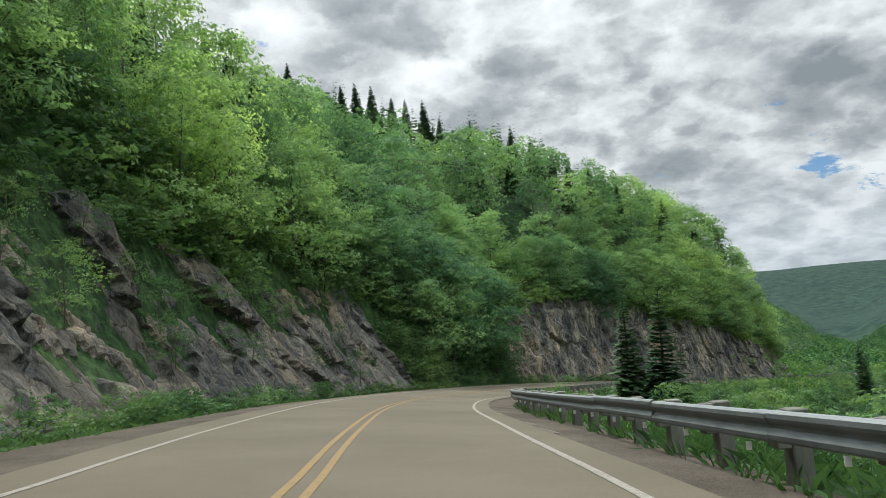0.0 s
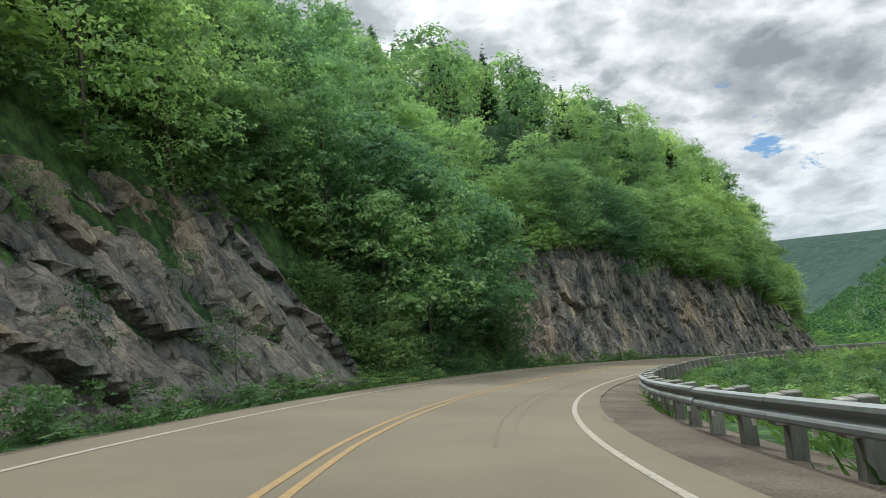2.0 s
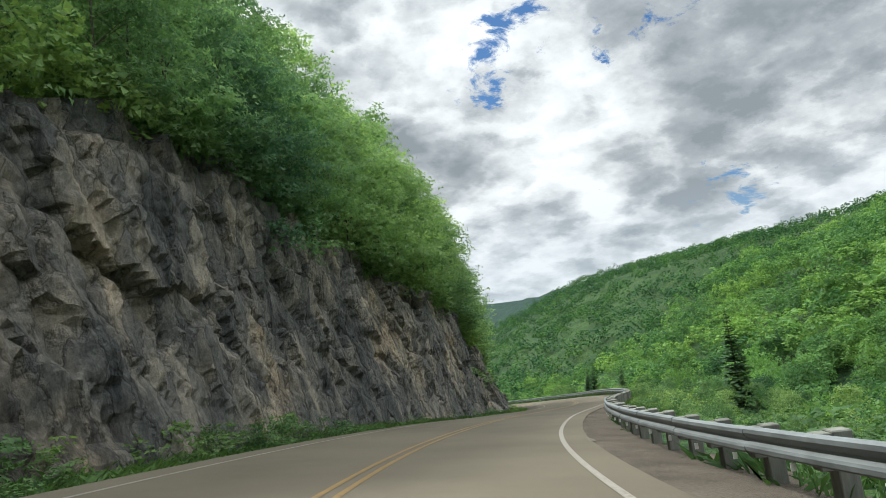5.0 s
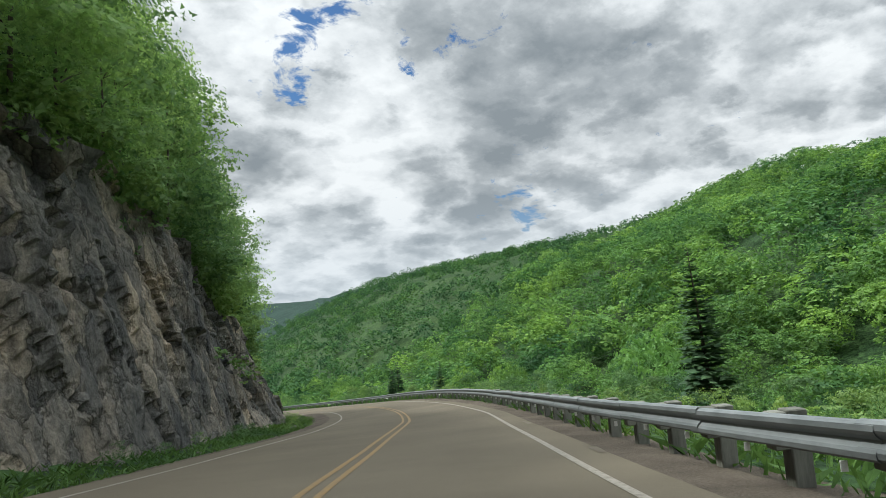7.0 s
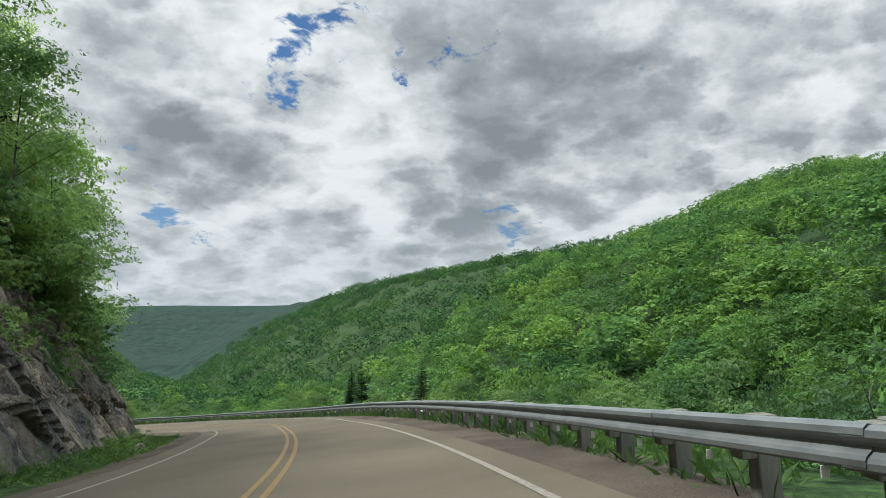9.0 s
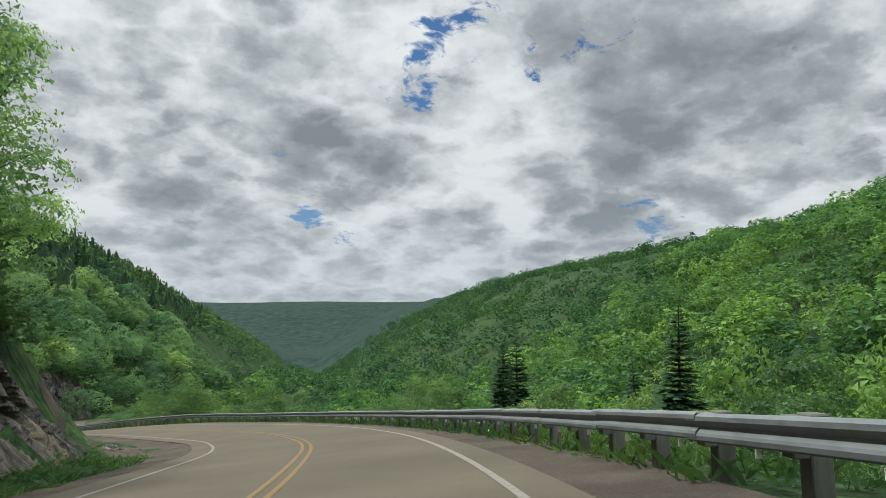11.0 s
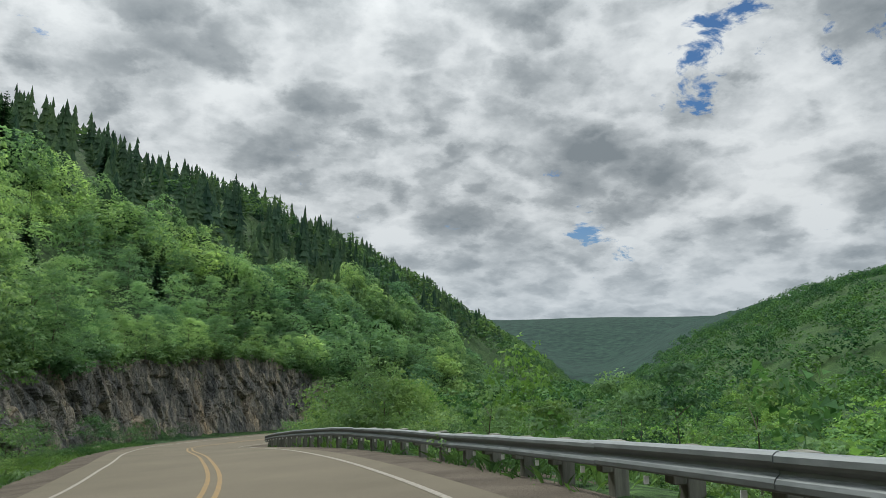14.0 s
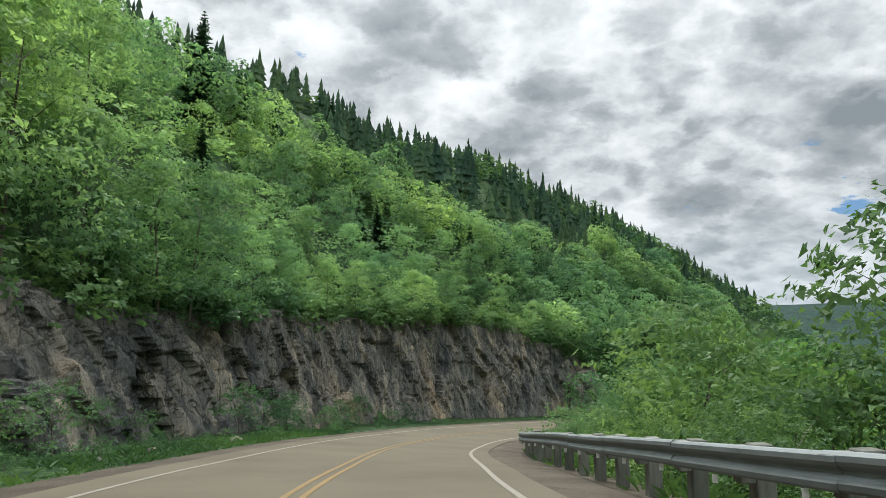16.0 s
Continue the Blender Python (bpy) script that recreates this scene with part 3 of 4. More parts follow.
def guardrail(s0, s1):
    rail = new("guardrail")
    p = on_road(np.array([s0]), rail_u(s0), 0)[0]
    rail.location = p
    tagged(rail, "galvanised steel W-beam guardrail on weathered square timber posts", "guardrail")
    profile = [(0.015, 0.0), (-0.02, -0.006), (-0.05, -0.03), (-0.055, -0.075), (-0.04, -0.105), (0.0, -0.14), (0.0, -0.17), (-0.04, -0.205), (-0.055, -0.235), (-0.05, -0.28), (-0.02, -0.304), (0.015, -0.31)]
    profile = profile + [(a + 0.008, b) for a, b in profile[::-1]]
    post_me = box_mesh("post", 0.2, 0.2, 1.25, TIMBER, 0.012)
    block_me = box_mesh("offset_block", 0.15, 0.19, 0.36, TIMBER, 0.01)
    mark_me = box_mesh("reflector", 0.012, 0.055, 0.085, REFLECTOR)
    rng = np.random.RandomState(5)
    n = int((s1 - s0) / POST_STEP)
    for i in range(n):
        s = s0 + i * POST_STEP
        a, b = on_road(np.array([s, s + 0.5]), rail_u(np.array([s, s + 0.5])), 0)
        yaw = math.degrees(math.atan2(b[1] - a[1], b[0] - a[0])) - 90
        top = rail_top(s) + rng.uniform(-0.02, 0.02)
        m = pose(a[0] - p[0], a[1] - p[1], a[2] - p[2], rng.uniform(-1, 1), rng.uniform(-1.5, 1.5), yaw)
        o = part("post", post_me, rail)
        o.matrix_basis = m @ pose(0.31, 0, top - 0.005 - 0.625, 0, 0, 0)
        o = part("offset_block", block_me, rail)
        o.matrix_basis = m @ pose(0.13, 0, top - 0.2, 0, 0, 0)
        o = part("reflector", mark_me, rail, "small white reflector plate")
        o.matrix_basis = m @ pose(-0.02, 0.35, top - 0.4, 0, 0, 80)
    step = POST_STEP * 2
    for i in range(int((s1 - s0) / step)):
        ss = np.linspace(s0 + i * step - 0.12, s0 + (i + 1) * step + 0.12, 7)
        v = []
        dip = rng.uniform(-0.012, 0.012)
        for k, s in enumerate(ss):
            out = 0.006 if k == 0 else 0.0
            for a, b in profile:
                v.append(on_road(np.array([s]), rail_u(s) + a - out, rail_top(s) + dip + b)[0] - p)
        w = len(profile)
        f = [(r * w + c, r * w + (c + 1) % w, (r + 1) * w + (c + 1) % w, (r + 1) * w + c) for r in range(6) for c in range(w)]
        f += [tuple(range(w))[::-1], tuple(6 * w + c for c in range(w))]
        part("beam", mesh_of("beam", v, f, STEEL), rail)
    return rail


guardrail(-30, S1 - 4)


# ---- rock faces ----
def joints(p, size, seed):
    """Broken flat faces: each cell of the rock has its own depth and tilt, with a narrow groove between neighbours."""
    q = Vector((p[0] / size[0], p[1] / size[1], p[2] / size[2])) + Vector((seed * 7.3, seed * 3.1, seed * 5.7))
    near, pts = noise.voronoi(q)
    c = pts[0]
    h = noise.cell_vector(c * 13.7)
    r = q - c
    groove = max(0.0, 1 - (near[1] - near[0]) / 0.05)
    return (h[0] - 0.5) * 2 + r[0] * (h[1] - 0.5) * 2.4 + r[2] * (h[2] - 0.5) * 1.6 - 0.3 * groove


def rock_face(s0, s1, foot, head, along, heights, seed):
    """A road cut broken along slanting joints: flat slabs of several sizes, a leaning face and an uneven brow."""
    step = 0.22
    ss = np.arange(s0, s1 + 0.01, step)
    vv = np.linspace(-0.06, 1.0, int(max(heights) / 0.24))
    verts = []
    for s in ss:
        edge = min(1, (s - s0) / 3, (s1 - s) / 3.5)
        grow = max(0.03, edge) ** 0.6
        back = float(inset(s))
        f = foot + noise.noise(Vector((s * 0.06, seed, 0))) * 0.8
        tall = np.interp(s, along, heights) * (1 + 0.08 * noise.noise(Vector((s * 0.2, 3.3, seed))) + 0.1 * noise.noise(Vector((s * 0.6, 1.3, seed))))
        for v in vv:
            hgt = v * tall
            d = f + (head - foot + back) * max(v, 0) * (1.2 - 0.2 * v)
            q = (s + 0.5 * hgt, d, hgt - 0.12 * s)
            out = 0.5 * joints(q, (3.4, 3.4, 5.2), seed) + 0.24 * joints(q, (1.3, 1.3, 2.3), seed + 9) + 0.07 * joints(q, (0.5, 0.5, 0.9), seed + 4) + 0.04 * noise.noise(Vector(q) * 3)
            verts.append((s, -(d - out * min(1, 0.4 + v * 2)) - (1 - grow) * 1.5, hgt))
        # the brow runs back under the soil
        verts.append((s, verts[-1][1] - 1.8, tall + 0.25))
    a = np.array(verts)
    pts = on_road(a[:, 0], np.maximum(a[:, 1], -60.0), 0.0)
    base = on_road(a[:, 0], np.full(len(a), -7.0), 0.0)[:, 2]
    pts[:, 2] = base + a[:, 2]
    w = len(vv) + 1
    f = [(i * w + j, (i + 1) * w + j, (i + 1) * w + j + 1, i * w + j + 1) for i in range(len(ss) - 1) for j in range(w - 1)]
    ob = new("rock_face", mesh_of("rock_face", pts, f, ROCK))
    return tagged(ob, "fractured dark grey and brown road-cut rock face", "rock face", group="rock faces", kind="structure")


for k, ((a, b, foot, head, high), (along, heights)) in enumerate(zip(FACES, TALL)):
    rock_face(a, b, foot, head, along, heights, 2 + k * 5)


# ---- trees ----
def leaves_on(spots, size, rng, loose=0.55, broad=0.6):
    """Leaves that face out from their part of the crown, some more loosely than others."""
    c, out = spots
    n = len(c)
    nrm = out + rng.normal(size=(n, 3)) * loose + np.array([0, 0, 0.35])
    nrm /= np.linalg.norm(nrm, axis=1)[:, None]
    t = np.cross(nrm, rng.normal(size=(n, 3)))
    t /= np.linalg.norm(t, axis=1)[:, None]
    b = np.cross(nrm, t)
    k = (size * rng.uniform(0.6, 1.35, n))[:, None]
    return np.stack([c - t * k * 0.7 - b * k * broad, c - t * k * 0.5 + b * k * broad, c + t * k * 1.15 + np.array([0, 0, -0.2]) * k], 1)


def crown_points(high, wide, lobes, per, rng, low=0.22, thick=0.3, flat=0.48, spray=0.0, sizes=(0.26, 0.5)):
    """Leaf places on many uneven lobes that make up a crown, and the ways they face."""
    pts, outs = [], []
    five = 5
    for _ in range(lobes):
        h = rng.uniform(low, 1.0)
        env = wide * math.sin(math.pi * min(1, (h - low) / (1 - low) * 0.7 + 0.28)) ** 0.7
        a, r = rng.uniform(0, 6.283), env * math.sqrt(rng.uniform(0.15, 1.0))
        c = np.array([r * math.cos(a), r * math.sin(a), h * high])
        size = wide * rng.uniform(*sizes)
        n = max(1, per // five)
        d = rng.normal(size=(n, 3))
        d /= np.linalg.norm(d, axis=1)[:, None]
        d[:, 2] = np.where((d[:, 2] < 0) & (rng.uniform(0, 1, n) < 0.75), -d[:, 2], d[:, 2])
        rad = size * (1 - thick * rng.uniform(0, 1, n) ** 2)[:, None] * (1 + 0.24 * rng.normal(size=(n, 1)))
        at = c + d * rad * np.array([1, 1, flat]) + np.array([0, 0, -0.18]) * size * (rad / size) ** 2 * (1 - np.abs(d[:, 2:3]))
        # each twig carries a spray of five leaves that face much the same way
        at, d = np.repeat(at, five, 0), np.repeat(d, five, 0)
        pts.append(at + rng.normal(size=at.shape) * spray * np.array([1, 1, 0.45]))
        outs.append(d)
    return np.concatenate(pts), np.concatenate(outs)


def boughs(me, many, rng, lo=0.0, hi=1.0):
    """Neighbouring leaves share a bough, and a bough its tone."""
    n = len(me.polygons)
    k = -(-n // many)
    me.attributes.new("bough", "FLOAT", "FACE").data.foreach_set("value", np.repeat(rng.uniform(lo, hi, many), k)[:n].astype(np.float32))


def tube(path, radii, sides=6):
    v, f = [], []
    for i, (p, r) in enumerate(zip(path, radii)):
        for k in range(sides):
            a = 6.283 * k / sides
            v.append((p[0] + r * math.cos(a), p[1] + r * math.sin(a), p[2]))
    for i in range(len(path) - 1):
        for k in range(sides):
            f.append((i * sides + k, i * sides + (k + 1) % sides, (i + 1) * sides + (k + 1) % sides, (i + 1) * sides + k))
    return v, f


def trunk_mesh(name, high, thick, limbs, rng, mat, wide):
    verts, faces = [], []

    def add(path, radii, sides):
        v, f = tube(path, radii, sides)
        o = len(verts)
        verts.extend(v)
        faces.extend([tuple(i + o for i in q) for q in f])

    bend = rng.uniform(-0.5, 0.5, 2)
    spine = [(bend[0] * h * h, bend[1] * h * h, h * high * 0.78 - 0.6 * (h == 0)) for h in np.linspace(0, 1, 7)]
    add(spine, [thick * (1 - 0.85 * h) for h in np.linspace(0, 1, 7)], 7)
    for _ in range(limbs):
        k = rng.randint(2, 6)
        p, a, ln = np.array(spine[k]), rng.uniform(0, 6.283), wide * rng.uniform(0.5, 0.9)
        path = [p + np.array([math.cos(a) * ln * q, math.sin(a) * ln * q, ln * (0.75 * q - 0.15 * q * q)]) for q in (0, 0.35, 0.7, 1)]
        add(path, [thick * 0.4 * q for q in (1, 0.7, 0.45, 0.15)], 5)
    return mesh_of(name, verts, faces, mat, True)


def broad_tree_kind(high, wide, lobes, per, leaf, seed, mat, low=0.22, limbs=7):
    rng = np.random.RandomState(seed)
    pts = crown_points(high, wide, lobes, per, rng, low, 0.22, 0.46, leaf * 1.2, (0.3, 0.54))
    crown = leaves_mesh("crown", leaves_on(pts, leaf, rng, 0.42), mat)
    boughs(crown, lobes, rng)
    return crown, trunk_mesh("trunk", high, high * 0.008 + 0.015, limbs, rng, BARK, wide)


def spruce_quads(high, wide, rows, per, rng, bare=0.1, strands=4):
    """Drooping flat sprays round a straight stem."""
    quads = []
    for i in range(rows):
        h = bare + (1 - bare) * (i + rng.uniform(-0.3, 0.3)) / rows
        reach = wide * (1 - h) ** 0.85 + 0.06 * wide
        for k in range(per):
            a = rng.uniform(0, 6.283)
            ln = reach * rng.uniform(0.6, 1.12)
            tilt = rng.uniform(-0.45, -0.1) + 0.5 * h
            d = np.array([math.cos(a), math.sin(a), tilt])
            side = np.array([-math.sin(a), math.cos(a), 0])
            root = np.array([0, 0, h * high])
            for j in range(strands):
                q0 = j / strands * 0.85
                c = root + d * ln * q0 + np.array([0, 0, 0.12 * ln * q0 * q0])
                w = ln * 0.36 * (1 - 0.6 * q0) * rng.uniform(0.6, 1.2)
                e = d * ln * (0.3 + 0.2 * rng.uniform())
                sag = np.array([0, 0, -0.1 * ln * rng.uniform(0.3, 1.3)])
                sgn = 1 if j % 2 else -1
                quads.append((c, c + side * w * sgn + e * 0.35 + sag, c + e + sag * 0.6, c - side * w * 0.35 * sgn + e * 0.4))
    return np.array(quads)


def spruce_kind(high, wide, rows, per, seed, bare):
    rng = np.random.RandomState(seed)
    crown = quads_mesh("crown", spruce_quads(high, wide, rows, per, rng, bare), NEEDLE)
    v, f = tube([(0, 0, -0.5), (0, 0, high * 0.5), (0, 0, high * 0.99)], [high * 0.016, high * 0.01, 0.015], 6)
    return crown, mesh_of("trunk", v, f, BARK, True)


def plant(name, kind, x, y, z, scale, rng, label, category, group):
    crown, stem = kind
    tree = new(name)
    tree.matrix_basis = pose(x, y, z, rng.uniform(-3, 3), rng.uniform(-3, 3), rng.uniform(0, 360))
    tree.scale = (scale * rng.uniform(0.9, 1.1), scale * rng.uniform(0.9, 1.1), scale)
    part("trunk", stem, tree)
    part("crown", crown, tree)
    return tagged(tree, label, category, group=group)


# near trees carry fine leaves down to the ground, those behind them coarser ones
BROAD = [broad_tree_kind(10.5, 3.2, 46, 140, 0.13, 20 + k, LEAF, (0.06, 0.02, 0.1)[k % 3]) for k in range(4)]
BEHIND = [broad_tree_kind(11, 3.4, 44, 50, 0.21, 30 + k, LEAF, (0.1, 0.18)[k % 2]) for k in range(4)]
SPRUCE = [spruce_kind(12, 2.5, 38, 20, 40 + k, (0.08, 0.2)[k % 2]) for k in range(3)]
BUSHES = [broad_tree_kind(2.0, 1.25, 20, 70, 0.042, 50 + k, BUSH, 0.02, 2) for k in range(4)]
YOUNG = [broad_tree_kind(5.2, 1.7, 36, 75, 0.085, 60 + k, BUSH, (0.03, 0.08)[k % 2], 4) for k in range(4)]

rng = np.random.RandomState(11)
spots = []


def free(x, y, gap):
    for px, py, pg in spots:
        if (px - x) ** 2 + (py - y) ** 2 < (gap * pg):
            return False
    spots.append((x, y, gap))
    return True


def in_face(s, margin=2):
    return any(a - margin < s < b + margin for a, b, *_ in FACES)


# spruces that stand out singly: place and height of the top
for x, y, top in ((-39.2, 122, 57.8), (-34.2, 155.9, 60.8), (-31.5, 155.6, 63.2), (-18.4, 147.4, 54.1), (-17.6, 169.6, 62.5), (-13.9, 167.8, 60.9), (-9, 164.2, 56.5), (-5.5, 160.4, 54.2),
                  (-0.8, 154.5, 52), (2.1, 153, 47.3), (8.6, 146.3, 44), (12.7, 146.5, 41.7), (16.7, 143.5, 41.4), (20.6, 138.8, 37.8), (24.7, 141.1, 34.4), (34.3, 151.2, 33.1)):
    z = float(ground_z(x, y)[0])
    spots.append((x, y, 3.0))
    plant("spruce", SPRUCE[rng.randint(3)], x, y, z - 0.1, (top - z) / 12, rng, "dark green spruce standing on the skyline of the ridge", "tree", "skyline spruces")
for x, y, top in ((36.9, 150.6, 28.9), (50.6, 173.8, 27.2), (58.2, 162.4, 21.0), (29.3, 129.4, 28.0), (23, 119.2, 26.8), (66.8, 274, 16.6), (69, 284, 14.4), (70.8, 332, 27.3),
                  (103.2, 164.8, -13.5), (95.3, 149, -12.4), (61.5, 104.4, -5.1), (11.0, 42.7, 1.9), (12.8, 42.0, 2.4), (109, 169, -13.6), (99, 153, -14.5)):
    z = float(ground_z(x, y)[0])
    sc = min(1.35, max(0.45, (top - z) / 12))
    spots.append((x, y, 3.0))
    plant("spruce", SPRUCE[rng.randint(3)], x, y, z - 0.1, sc, rng, "tall dark green spruce standing above its neighbours", "tree", "tall spruces")


def trees_above(n, lo, hi, gap, kinds, firs, name, label, stretch=(-4, 340)):
    tries, count = 0, 0
    while count < n and tries < 5000:
        tries += 1
        s = rng.uniform(*stretch)
        rocky = in_face(s)
        first = 9.4
        for a, b, foot, head, high in FACES:
            if a - 2 < s < b + 1:
                first = head - 0.1 + float(inset(s))
        d = rng.uniform(max(lo, first), hi)
        if d < lo or 200 < s < 228 and d < 14.5:
            continue
        x, y, _ = on_road(np.array([s]), -d)[0]
        if not free(x, y, gap):
            continue
        z = soil_z(x, y)[0]
        sc = rng.uniform(0.75, 1.12) * (0.9 if d < 15 and rocky else 1) * (0.62 if s > 268 and d > 13 or s > 214 and d > 21 else 1)
        if rng.uniform() < firs:
            plant("spruce", SPRUCE[rng.randint(3)], x, y, z, sc * 0.85, rng, "dark green spruce among the broadleaf trees above the road", "tree", "spruces above the road")
        else:
            plant(name, kinds[rng.randint(len(kinds))], x, y, z, sc, rng, label, "tree", "trees above the road")
        count += 1


trees_above(14, 9.3, 11.5, 1.9, BROAD, 0.0, "broadleaf_tree", "leafy green broadleaf tree with foliage down to the road verge", (63.2, 77.5))
trees_above(16, 11.5, 17, 2.3, BROAD, 0.0, "broadleaf_tree", "leafy green broadleaf tree with foliage down to the road verge", (61.5, 79))
trees_above(26, 11.4, 13.4, 2.2, BROAD, 0.0, "broadleaf_tree", "leafy green broadleaf tree at the brow of the rock face", (92, 156))
trees_above(22, 13.2, 15.4, 2.4, BROAD, 0.0, "broadleaf_tree", "leafy green broadleaf tree at the brow of the rock face", (236, 345))
trees_above(98, 9.8, 18.5, 3.0, BROAD, 0.06, "broadleaf_tree", "leafy green broadleaf tree on the slope beside the road")
trees_above(150, 18.5, 33, 3.3, BEHIND, 0.26, "broadleaf_tree", "leafy green broadleaf tree high on the slope above the road")

brng = np.random.RandomState(19)
for _ in range(150):
    s = brng.uniform(-4, 290)
    if 198 < s < 226:
        continue
    rocky = in_face(s)
    d = brng.uniform(7.7, 9.4) if rocky else brng.uniform(8.0, 11.5)
    x, y, _ = on_road(np.array([s]), -d)[0]
    plant("bush", BUSHES[brng.randint(4)], x, y, ground_z(x, y)[0] - 0.05, brng.uniform(0.25, 0.55) * (0.7 if s > 102 else 1) if rocky else brng.uniform(0.7, 1.5), brng, "leafy green bush growing at the foot of the slope", "bush", "roadside bushes")
# bushes rooted on ledges of the first rock face
for _ in range(44):
    a, b, foot, head, high = FACES[0]
    s, v = brng.uniform(a + 8, b - 3), brng.uniform(0.15, 0.9)
    d = foot + (head - foot) * v - 0.1
    x, y, _ = on_road(np.array([s]), -d)[0]
    z = on_road(np.array([s]), -7.0)[0][2] + v * high
    plant("bush", BUSHES[brng.randint(4)], x, y, z - 0.3, brng.uniform(0.5, 1.05), brng, "small leafy bush rooted on a ledge of the rock face", "bush", "bushes on the rock")
# bushes and young trees on the bank beyond the guardrail
for _ in range(190):
    s = brng.uniform(-2, 300)
    u = 4.6 + brng.uniform(0, 1) ** 1.5 * 13
    x, y, level = on_road(np.array([s]), u)[0]
    z = ground_z(x, y)[0]
    # their tops stay a little above the rail
    over = level + brng.uniform(0.3, 1.5) * (0.45 if 40 < s < 130 else 1.0) + (0.9 if s > 180 else 0.0) + (1.6 if s > 262 else 0.0) - z
    if u > 8 and brng.uniform() < 0.7:
        plant("young_tree", YOUNG[brng.randint(4)], x, y, z - 0.1, min(brng.uniform(0.7, 1.25), over / 5.4), brng, "young leafy tree on the bank below the guardrail", "tree", "young trees on the bank")
    else:
        plant("bush", BUSHES[brng.randint(4)], x, y, z - 0.05, min(brng.uniform(0.4, 1.2), over / 2.1), brng, "leafy green bush on the bank behind the guardrail", "bush", "bushes on the bank")

# full shrubs crowd the rail where the road bends away
SHRUBS = [broad_tree_kind(3.2, 1.75, 44, 90, 0.06, 70 + k, BUSH, 0.02, 5) for k in range(3)]
for s, u, top in ((243.9, 7.9, 4.2), (245.6, 9.0, 3.3), (242.6, 8.8, 3.0), (245.3, 7.0, 2.3), (250.5, 6.5, 3.8), (252.6, 7.3, 3.4), (249.2, 7.6, 2.6), (253.4, 6.2, 2.1), (248, 6.4, 1.5), (256.5, 8.4, 2.9),
                  (259, 6.8, 2.2), (262, 7.6, 2.8), (265, 7.0, 2.4), (238.5, 9.2, 1.2), (240.5, 7.4, 1.1), (268, 9.0, 2.8)):
    x, y, level = on_road(np.array([s]), u)[0]
    z = ground_z(x, y)[0]
    plant("shrub", SHRUBS[brng.randint(3)], x, y, z - 0.1, (level + top - z) / 3.2, brng, "full leafy green shrub crowding over the guardrail", "shrub", "shrubs on the bank")
for k in range(17):
    x, y, level = on_road(np.array([244 + 1.5 * k]), 4.9 + 0.4 * (k % 3))[0]
    z = ground_z(x, y)[0]
    plant("shrub", SHRUBS[k % 3], x, y, z - 0.05, (level + brng.uniform(0.9, 1.35) - z) / 3.2, brng, "low leafy shrub along the back of the guardrail", "shrub", "shrubs on the bank")
# dark bushes at the foot of the last rock face, and others that fill the end of the gully
for s, d, size in [(brng.uniform(243, 296), brng.uniform(9.6, 11.3), brng.uniform(0.7, 1.3)) for _ in range(24)] + [(brng.uniform(59.6, 65), brng.uniform(8.9, 13.5), brng.uniform(0.9, 1.5)) for _ in range(26)]:
    x, y, _ = on_road(np.array([s]), -d)[0]
    plant("bush", BUSHES[brng.randint(4)], x, y, ground_z(x, y)[0] - 0.1, size, brng, "leafy green bush at the end of the rock face", "bush", "bushes by the rock")
for k in range(12):
    x, y, _ = on_road(np.array([242 + 1.7 * k]), 4.7 + 0.5 * (k % 3))[0]
    plant("bush", BUSHES[k % 4], x, y, ground_z(x, y)[0] - 0.05, brng.uniform(0.6, 1.0), brng, "leafy green bush crowding the guardrail", "bush", "bushes on the bank")


# ---- the woods further off: thousands of crowns nobody could count ----
wrng = np.random.RandomState(77)


def crowns(n, lobes, per, leaf, wide, loose=0.32):
    out = []
    for k in range(n):
        pts = crown_points(1.0, wide, lobes, per, wrng, 0.3, 0.16, flat=0.72, spray=leaf * 1.0, sizes=(0.36, 0.6))
        out.append(leaves_on(pts, leaf, wrng, loose, 0.75))
    return out


def domes(n, lobes, per, leaf, wide, loose=0.5):
    """Full round crowns one metre high: heads of leaves set all over an uneven dome, with dark gaps between them."""
    out = []
    for k in range(n):
        c, o = [], []
        turn, lop = wrng.uniform(0, 6.283), wrng.uniform(-0.08, 0.08, 2)
        for i in range(lobes):
            h = 1 - 1.25 * (i + 0.5) / lobes
            a = turn + i * 2.4 + wrng.uniform(-0.3, 0.3)
            r = math.sqrt(max(0.0, 1 - h * h))
            head = np.array([wide * r * math.cos(a) + lop[0], wide * r * math.sin(a) + lop[1], 0.5 + 0.42 * h]) * wrng.uniform(0.88, 1.1)
            size = wide * wrng.uniform(0.28, 0.44)
            d = wrng.normal(size=(per, 3)) + 1.1 * np.array([r * math.cos(a), r * math.sin(a), h + 0.35])
            d /= np.linalg.norm(d, axis=1)[:, None]
            c.append(head + d * size * np.array([1, 1, 1.0]) * wrng.uniform(0.8, 1.12, (per, 1)))
            o.append(d)
        out.append(leaves_on((np.concatenate(c), np.concatenate(o)), leaf, wrng, loose, 0.75))
    return out


FINE, MIDDLE, COARSE = domes(6, 34, 30, 0.026, 0.33), domes(6, 24, 18, 0.035, 0.34), domes(8, 13, 9, 0.062, 0.36)
LOW = crowns(5, 11, 25, 0.052, 0.55, 0.5)
DENSE = crowns(5, 24, 50, 0.022, 0.36, 0.45)


